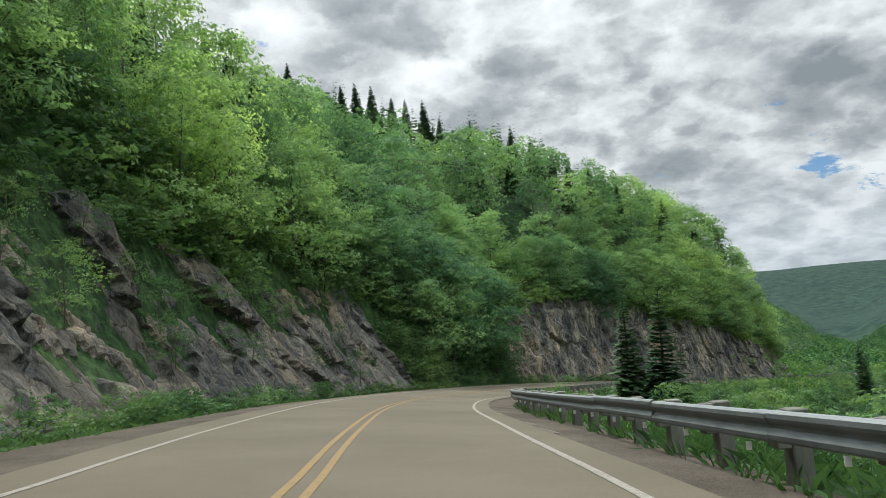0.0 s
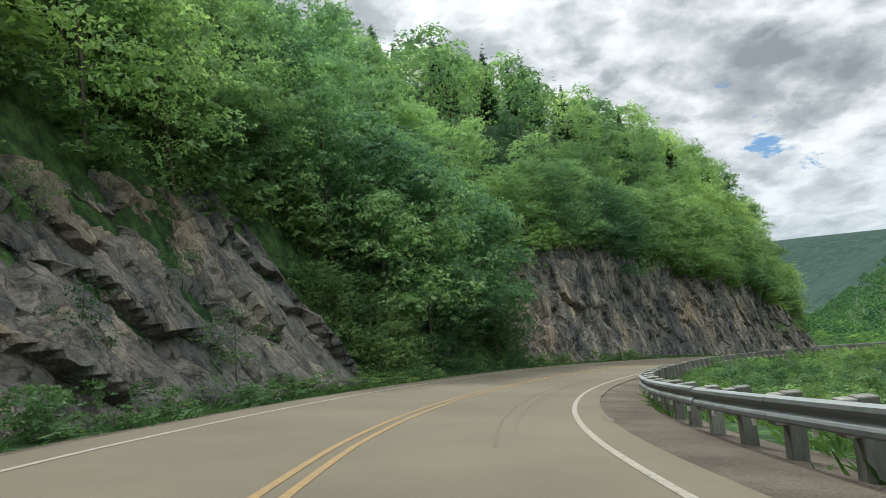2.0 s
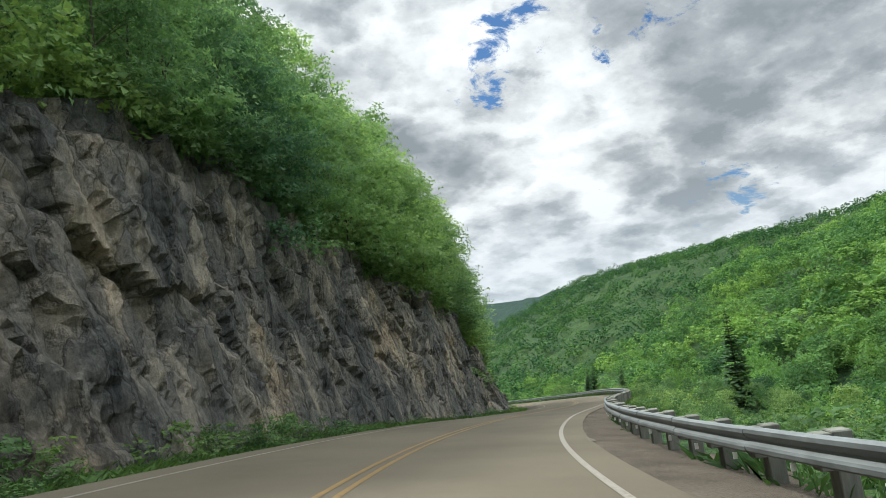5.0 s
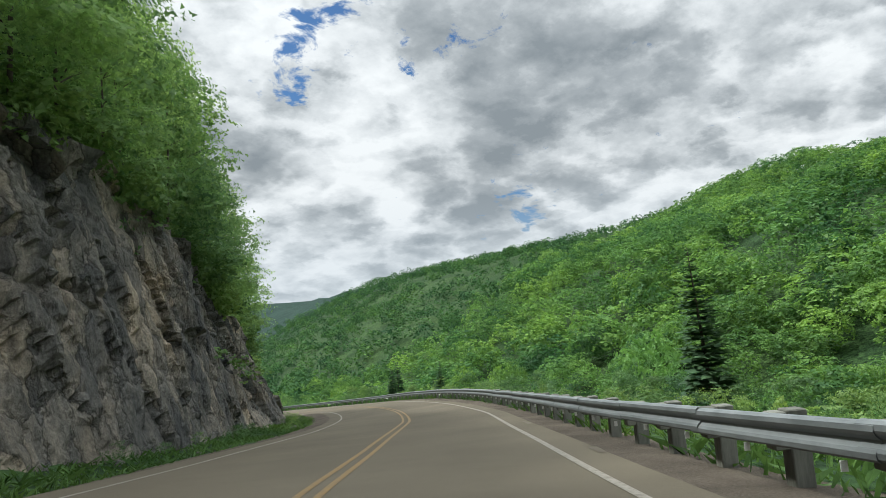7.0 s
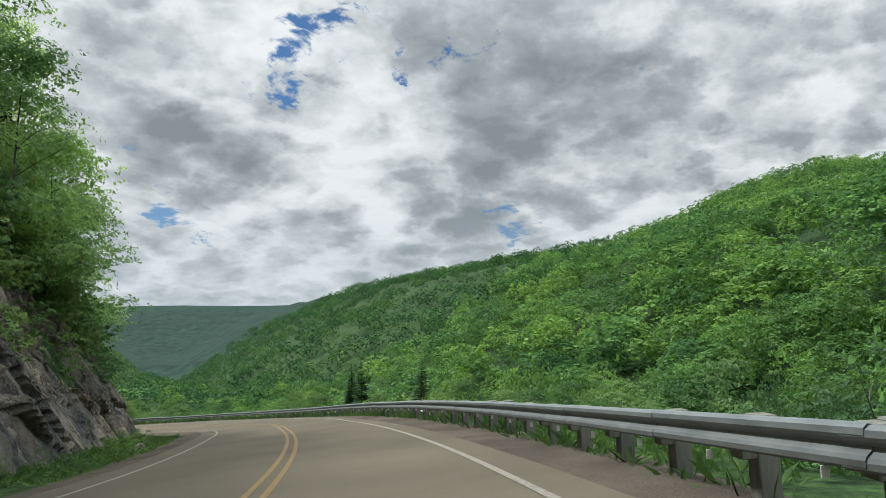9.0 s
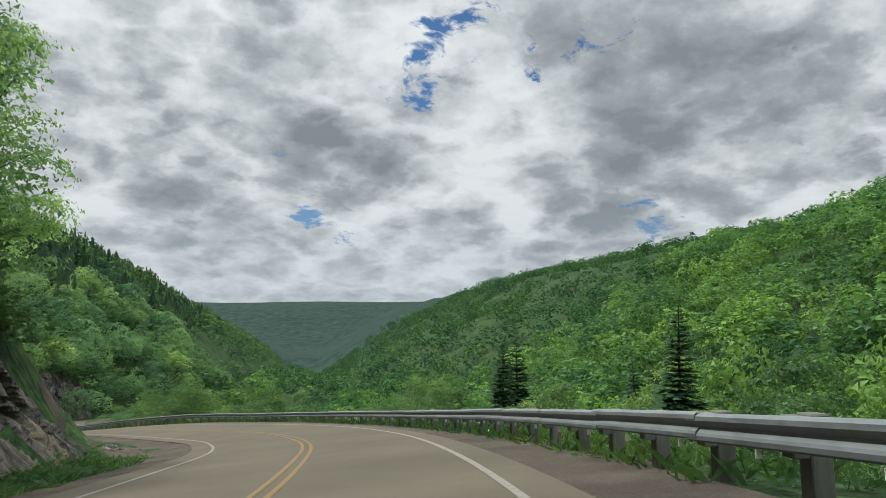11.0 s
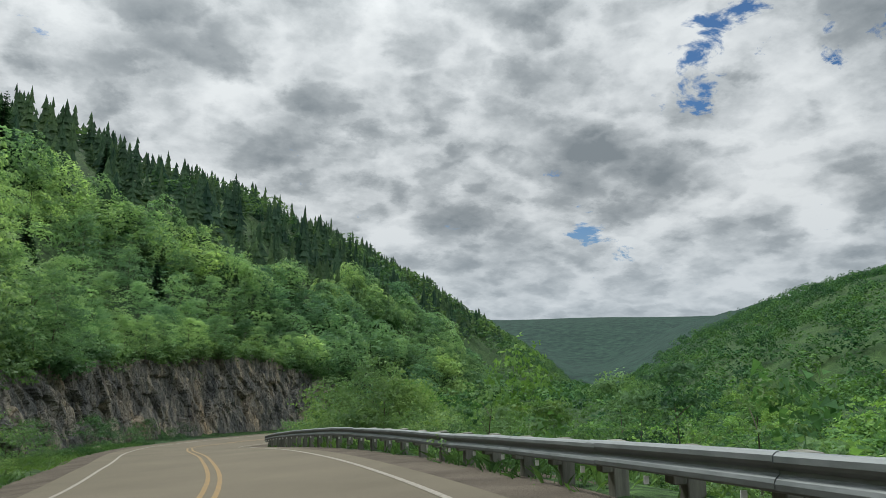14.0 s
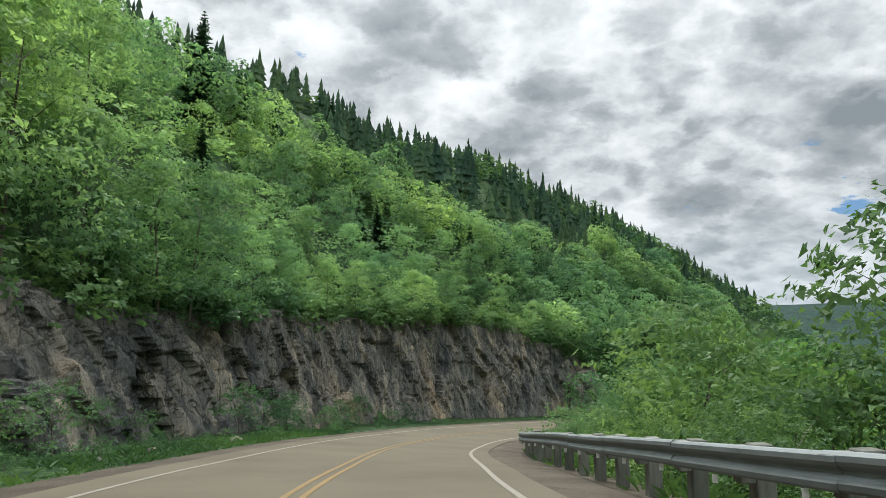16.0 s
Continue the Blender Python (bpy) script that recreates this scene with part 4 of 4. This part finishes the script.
def skirted(tiers, points, rng):
    """A far spruce one metre high: ragged skirts of boughs, one above the other."""
    tri = []
    for i in range(tiers):
        h = 0.06 + 0.9 * i / tiers
        top = min(1.0, h + 1.5 / tiers)
        r = 0.17 * (1 - i / tiers) ** 0.85 + 0.012
        ring = []
        for k in range(points * 2):
            a = 3.1416 * (k + rng.uniform(-0.3, 0.3)) / points
            q = r * (rng.uniform(0.65, 1.35) if k % 2 == 0 else rng.uniform(0.25, 0.55))
            ring.append((q * math.cos(a), q * math.sin(a), h + (0.0 if k % 2 == 0 else 0.03) + rng.uniform(-0.012, 0.012)))
        for k in range(points * 2):
            tri.append(((0, 0, top), ring[k], ring[(k + 1) % (points * 2)]))
    return np.array(tri)


def sprayed(rng):
    q = spruce_quads(1.0, 0.17, 14, 7, rng, 0.06, 2)
    return np.concatenate([q[:, [0, 1, 2]], q[:, [0, 2, 3]]])


CONE = [sprayed(wrng) for k in range(5)]
CONE_FAR = [skirted(6, 4, wrng) for k in range(8)]


def set_down(q, x, y, z, high, wide, rng):
    a = rng.uniform(0, 6.283)
    c, s_ = math.cos(a), math.sin(a)
    m = np.array([[c * wide, -s_ * wide, 0], [s_ * wide, c * wide, 0], [0, 0, high]])
    return q @ m.T + np.array([x, y, z])


def woods(name, x, y, kinds, lo, hi, broad, mat, label):
    """Crowns strewn over the places given, in one mesh; each tree has a tone of its own."""
    z = soil_z(x, y)
    made, tones = [], []
    for px, py, pz in zip(x, y, z):
        h = wrng.uniform(lo, hi)
        made.append(set_down(kinds[wrng.randint(len(kinds))], px, py, pz - 0.05 * h, h, broad * wrng.uniform(lo, hi), wrng))
        tones.append(np.full(len(made[-1]), wrng.uniform(), np.float32))
    me = leaves_mesh(name, np.concatenate(made), mat)
    me.attributes.new("tone", "FLOAT", "FACE").data.foreach_set("value", np.concatenate(tones))
    boughs(me, max(1, len(me.polygons) // 30), wrng, 0.3, 0.7)
    return tagged(new(name, me), label, "woods", kind="stuff")


def hanging(name, n, face, label):
    """Brush rooted along the brow of a rock face, in uneven clumps that hang over its edge."""
    a, b, foot, head, high = FACES[face]
    s = wrng.uniform(a + 1, b - 2, n)
    d = head + inset(s) + wrng.uniform(-0.25, 0.7, n)
    ok = wave(s, d * 0, 7, 40 + face) > -0.45
    x, y = on_land(s[ok], -d[ok])
    z = soil_z(x, y)
    made = []
    for px, py, pz in zip(x, y, z):
        h = wrng.uniform(1.3, 3.0)
        made.append(set_down(LOW[wrng.randint(len(LOW))], px, py, pz - 0.5 * h, h, 1.1 * h, wrng))
    return tagged(new(name, leaves_mesh(name, np.concatenate(made), BUSH)), label, "brush", kind="stuff")


def strewn(n, box, keep):
    x, y = wrng.uniform(box[0], box[1], n), wrng.uniform(box[2], box[3], n)
    s, u, z0, sl = near_road(x, y)
    ok = keep(x, y, s, u)
    return x[ok], y[ok]


def beside(n, s_range, u_range, keep=None):
    s, u = wrng.uniform(*s_range, n), wrng.uniform(*u_range, n)
    if keep is not None:
        ok = keep(s, u)
        s, u = s[ok], u[ok]
    return on_land(s, u)


def in_rock(s, d):
    out = np.zeros(len(s), bool)
    for a, b, foot, head, high in FACES:
        out |= (s > a - 1) & (s < b + 1) & (d < head + 0.2)
    return out | (s > 198) & (s < 228) & (d < 13.5)


def past_spur(x, y):
    along, across = x * AXIS[0] + y * AXIS[1], x * ACROSS[0] + y * ACROSS[1]
    return along - 352 - 0.27 * (across - 80) > 0


def way_off(x, y):
    return np.hypot(x - 60, y - 130)


woods("hillside_woods", *beside(330, (-10, 420), (-66, -31), lambda s, u: ((u > -44) | (s < 95) | (wave(s, u, 30, 12) > 0.5)) & ((s < 215) | (u > -40))), FINE, 6.5, 10.5, 1.2, LEAF, "dense green broadleaf woods covering the steep hillside")
woods("corner_woods", *beside(85, (336, 440), (-34, -9)), FINE, 6, 10, 1.2, LEAF, "green broadleaf trees where the road turns out of sight")
hanging("first_brow_brush", 70, 0, "green brush hanging over the brow of the rock face")
hanging("second_brow_brush", 170, 1, "green brush hanging over the brow of the rock face")
hanging("last_brow_brush", 200, 2, "green brush hanging over the brow of the rock face")
woods("upper_woods", *strewn(1500, (-240, 330, -20, 800), lambda x, y, s, u: (u < -64) & (u > -240) & (s > -10)), COARSE, 5, 8.5, 1.35, MIXED, "dark green mixed trees high on the hillside")
woods("next_hill_woods", *strewn(3300, (0, 800, 330, 1300), lambda x, y, s, u: (u < -5) & (u > -130) & (s > 400)), COARSE, 7, 10, 1.25, MIXED, "dark green mixed woods on the hillside down the valley")
woods("ridge_spruces", *strewn(11000, (-240, 420, 20, 1200), lambda x, y, s, u: (u < -32) & (u > -300) & (s > 0) & (wave(x, y, 70, 21) * 0.7 + smooth(36, 90, -u) * 1.4 - 0.7 > wrng.uniform(-0.4, 0.4, len(x)))), CONE_FAR, 4, 8, 1.4, NEEDLE, "dark spruces covering the upper hillside and its ridge")
woods("hillside_spruces", *beside(440, (30, 235), (-78, -27), lambda s, u: (wave(s, u, 45, 33) * 0.5 + smooth(27, 42, -u) + 0.3 * smooth(80, 110, s) > 0.62)), CONE, 7.5, 13, 1.2, NEEDLE, "dark spruces standing among the broadleaf trees")
woods("slope_spruces", *beside(300, (225, 480), (-64, -26), lambda s, u: (s > 268) | (u < -40)), CONE, 3.8, 7, 1.3, NEEDLE, "dark spruces covering the slope above the broadleaf trees")
woods("corner_brush", *beside(110, (S1 + 3, 430), (-16, 14)), LOW, 2.0, 5.0, 1.1, BUSH, "green brush where the road turns out of sight")
woods("slope_undergrowth", *beside(330, (222, 400), (-48, -14.5)), LOW, 2.2, 4.5, 1.2, LEAF, "young green growth covering the slope between the trees")
woods("valley_undergrowth", *beside(760, (60, 345), (13, 82)), LOW, 2.2, 4.5, 1.2, LEAF_FAR, "young green growth between the trees below the road")
woods("hill_spruces", *beside(800, (285, 640), (-140, -34)), CONE_FAR, 7, 13, 1.25, NEEDLE, "dark spruces thick on the hillside down the valley")
woods("lower_brow_brush", *beside(100, (228, 345), (-17, -13.2)), LOW, 1.2, 2.6, 1.3, BUSH, "low green brush hanging over the last rock face")
woods("slope_brush", *beside(330, (-8, 345), (-22, -9.0), lambda s, u: ~in_rock(s, -u)), LOW, 1.6, 3.6, 1.2, BUSH, "low green brush between the trees on the slope")
woods("brow_brush", *beside(230, (-4, 62), (-22, -13.0)), LOW, 1.5, 3.4, 1.3, BUSH, "low green brush along the brow of the rock face")
woods("gully_brush", *beside(110, (58.5, 80), (-17, -9.0)), DENSE, 1.2, 3.2, 1.2, BUSH, "low green brush filling the gully between two rock faces")
woods("upper_brow_brush", *beside(125, (80, 201), (-15, -11.4)), LOW, 1.0, 2.4, 1.3, BUSH, "low green brush hanging over the rock face")
woods("verge_plants", *beside(620, (-2, 290), (-9.4, -7.4), lambda s, u: ~((s > 197) & (s < 228)) & (wave(s, u * 4, 9, 14) > -0.5) & (s < 102)), LOW, 0.3, 1.0, 1.5, BUSH, "low leafy plants crowding the inner verge")
woods("bank_plants", *beside(260, (-2, 290), (4.3, 6.2), lambda s, u: wave(s, u * 4, 9, 15) > -0.4), DENSE, 0.35, 1.1, 1.3, BUSH, "low leafy plants behind the guardrail")
woods("bank_brush", *beside(300, (-2, 290), (6.0, 10.0), lambda s, u: wave(s, u * 4, 9, 15) > -0.6), LOW, 0.5, 1.4, 1.4, BUSH, "low green brush on the bank below the guardrail")
woods("skyline_spruces", *strewn(9000, (150, 1100, -300, 1200), lambda x, y, s, u: (u > 60) & (np.abs(x * ACROSS[0] + y * ACROSS[1] - 408) < 26) & (wave(x, y, 90, 51) > -0.5)), CONE_FAR, 5, 10, 1.2, NEEDLE, "small dark spruces along the ridge across the valley")
woods("bank_woods", *beside(62, (95, 330), (15, 34)), DENSE, 5, 9, 1.0, LEAF_FAR, "green trees on the bank below the road")
woods("lower_woods", *strewn(2900, (-30, 260, -40, 420), lambda x, y, s, u: (u > 32) & (u < 75) & (way_off(x, y) < 330)), FINE, 5, 9, 1.35, LEAF_FAR, "young green trees on the slope below the road")
woods("valley_woods", *strewn(4700, (20, 520, -150, 420), lambda x, y, s, u: (u > 70) & ~past_spur(x, y) & (way_off(x, y) < 380)), MIDDLE, 7, 11.5, 1.35, LEAF_FAR, "bright green broadleaf woods covering the other side of the valley")
woods("upper_valley_woods", *strewn(2600, (100, 900, -300, 420), lambda x, y, s, u: (u > 60) & ~past_spur(x, y) & (way_off(x, y) >= 375) & (x * ACROSS[0] + y * ACROSS[1] < 440)), COARSE, 8, 13, 1.25, LEAF_FAR, "green broadleaf woods high on the other side of the valley")
# behind the spur the slope's shade is carried by the leaf colour
woods("far_woods", *strewn(9500, (0, 1100, -250, 1500), lambda x, y, s, u: ((u > 60) | (s > 400) & (u > -10)) & past_spur(x, y) & (x * ACROSS[0] + y * ACROSS[1] < 440) & (way_off(x, y) < 1300)), COARSE, 6, 12, 1.25, LEAF_FAR_SHADED, "distant dark green broadleaf woods beyond a spur of the valley side")
woods("valley_spruces", *strewn(1500, (60, 620, -60, 720), lambda x, y, s, u: (u > 25) & (wave(x, y, 50, 31) > 0.5)), CONE, 7, 12, 1.1, NEEDLE, "scattered dark spruces among the valley woods")


# ---- grass, low plants and stones ----
def blades(places, lo, hi, rng):
    n = len(places)
    a = rng.uniform(0, 6.283, n)
    side = np.stack([np.cos(a), np.sin(a), np.zeros(n)], 1) * rng.uniform(0.012, 0.03, n)[:, None]
    lean = rng.normal(size=(n, 3)) * 0.12
    lean[:, 2] = 0
    h = rng.uniform(lo, hi, n)[:, None]
    up1, up2 = np.array([0, 0, 0.6]) * h + lean * 0.5, np.array([0, 0, 1.0]) * h + lean * 1.6
    return np.stack([places - side, places + side, places + up1 + side * 0.7, places + up2], 1)


grng = np.random.RandomState(5)


def sward(name, n, s_range, u_range, lo, hi, label, patchy=0.0):
    s, u = grng.uniform(*s_range, n), grng.uniform(*u_range, n)
    p = on_road(s, u)
    keep = (wave(p[:, 0], p[:, 1], 5, 9) > patchy) & ~((s > 197) & (s < 227) & (u < 0))
    p = p[keep]
    p[:, 2] = ground_z(p[:, 0], p[:, 1]) - 0.02
    return tagged(new(name, quads_mesh(name, blades(p, lo, hi, grng), GRASS)), label, "grass", kind="stuff")


sward("verge_grass", 26000, (0, 275), (-9.8, -6.9), 0.08, 0.3, "rough green grass on the inner verge", -0.5)
sward("bank_grass", 30000, (0, 275), (3.4, 7.5), 0.1, 0.38, "rough green grass under and behind the guardrail", -0.35)


def stone_kind(seed):
    bm = bmesh.new()
    bmesh.ops.create_icosphere(bm, subdivisions=2, radius=1)
    r = np.random.RandomState(seed)
    off = Vector(r.uniform(-50, 50, 3))
    for v in bm.verts:
        v.co *= 1 + 0.35 * noise.noise(v.co * 1.3 + off) + 0.12 * noise.noise(v.co * 3 + off)
        v.co.z *= 0.62
    me = bpy.data.meshes.new("stone")
    bm.to_mesh(me)
    bm.free()
    me.materials.append(ROCK)
    return me


# gravel of the pull-off
us_, ss_ = np.linspace(-11.6, -7.3, 7), np.arange(197, 229, 1.0)
SG, UG = np.meshgrid(ss_, us_, indexing="ij")
pp = on_road(SG.ravel(), UG.ravel())
pp[:, 2] = ground_z(pp[:, 0], pp[:, 1]) + 0.05 * smooth(197, 200, SG.ravel()) * (1 - smooth(225, 228, SG.ravel())) * smooth(-11.6, -11, UG.ravel()) - 0.02
tagged(new("pull_off", mesh_of("pull_off", pp, [(i * 7 + j, i * 7 + j + 1, (i + 1) * 7 + j + 1, (i + 1) * 7 + j) for i in range(len(ss_) - 1) for j in range(6)], GRAVEL)), "bare brown gravel pull-off strewn with stones", "gravel", kind="structure")

STONES = [stone_kind(k) for k in range(5)]
for _ in range(70):
    if grng.uniform() < 0.6:
        s, u, size = grng.uniform(203, 224), -grng.uniform(8.0, 11.5), grng.uniform(0.08, 0.32)
    else:
        s, u, size = grng.uniform(0, 270), -grng.uniform(7.4, 9.0), grng.uniform(0.06, 0.28)
    x, y, _ = on_road(np.array([s]), u)[0]
    o = new("stone", STONES[grng.randint(5)])
    o.matrix_basis = pose(x, y, float(ground_z(x, y)[0]) + size * 0.25, grng.uniform(-20, 20), grng.uniform(-20, 20), grng.uniform(0, 360))
    o.scale = (size, size * grng.uniform(0.7, 1), size)
    tagged(o, "broken brown-grey stone lying beside the road", "stone", group="fallen stones")


# pale planks left lying behind the guardrail
for s, u, turn in ((163.2, 4.1, 30), (186.5, 4.3, 20)):
    x, y, z = on_road(np.array([s]), u)[0]
    o = new("plank", box_mesh("plank", 0.16, 1.9, 0.05, REFLECTOR, 0.01))
    o.matrix_basis = pose(x, y, float(ground_z(x, y)[0]) + 0.16, 12, 20, turn - 40)
    tagged(o, "pale weathered plank lying behind the guardrail", "plank", group="planks")

# dark rubber left on the asphalt by tyres
RUBBER = paint_material("tyre_rubber", (0.09, 0.078, 0.058), (0.115, 0.098, 0.072))
for u, a, b in ((2.0, 38, 62), (2.3, 40, 66), (2.45, 47, 66)):
    part("tyre_mark", ribbon("tyre_mark", a, b, (u - 0.022, u + 0.022), 0.004, RUBBER, 1.0, 0.02), road, "faint dark rubber tyre mark")

# broken dark asphalt along the outer edge
prng = np.random.RandomState(8)
for s in (13, 15.5, 21, 42, 52, 61, 72, 88, 104, 113, 121, 139, 158):
    out = prng.uniform(0.45, 0.62)
    part("edge_patch", ribbon("edge_patch", s, s + prng.uniform(0.9, 1.8), (lambda q: lane_right(q) + out, lambda q: lane_right(q) + out + 0.05, lambda q: lane_right(q) + out + 0.1), 0.006, RUBBER, 0.3, 0.05), road, "dark broken patch at the asphalt edge")
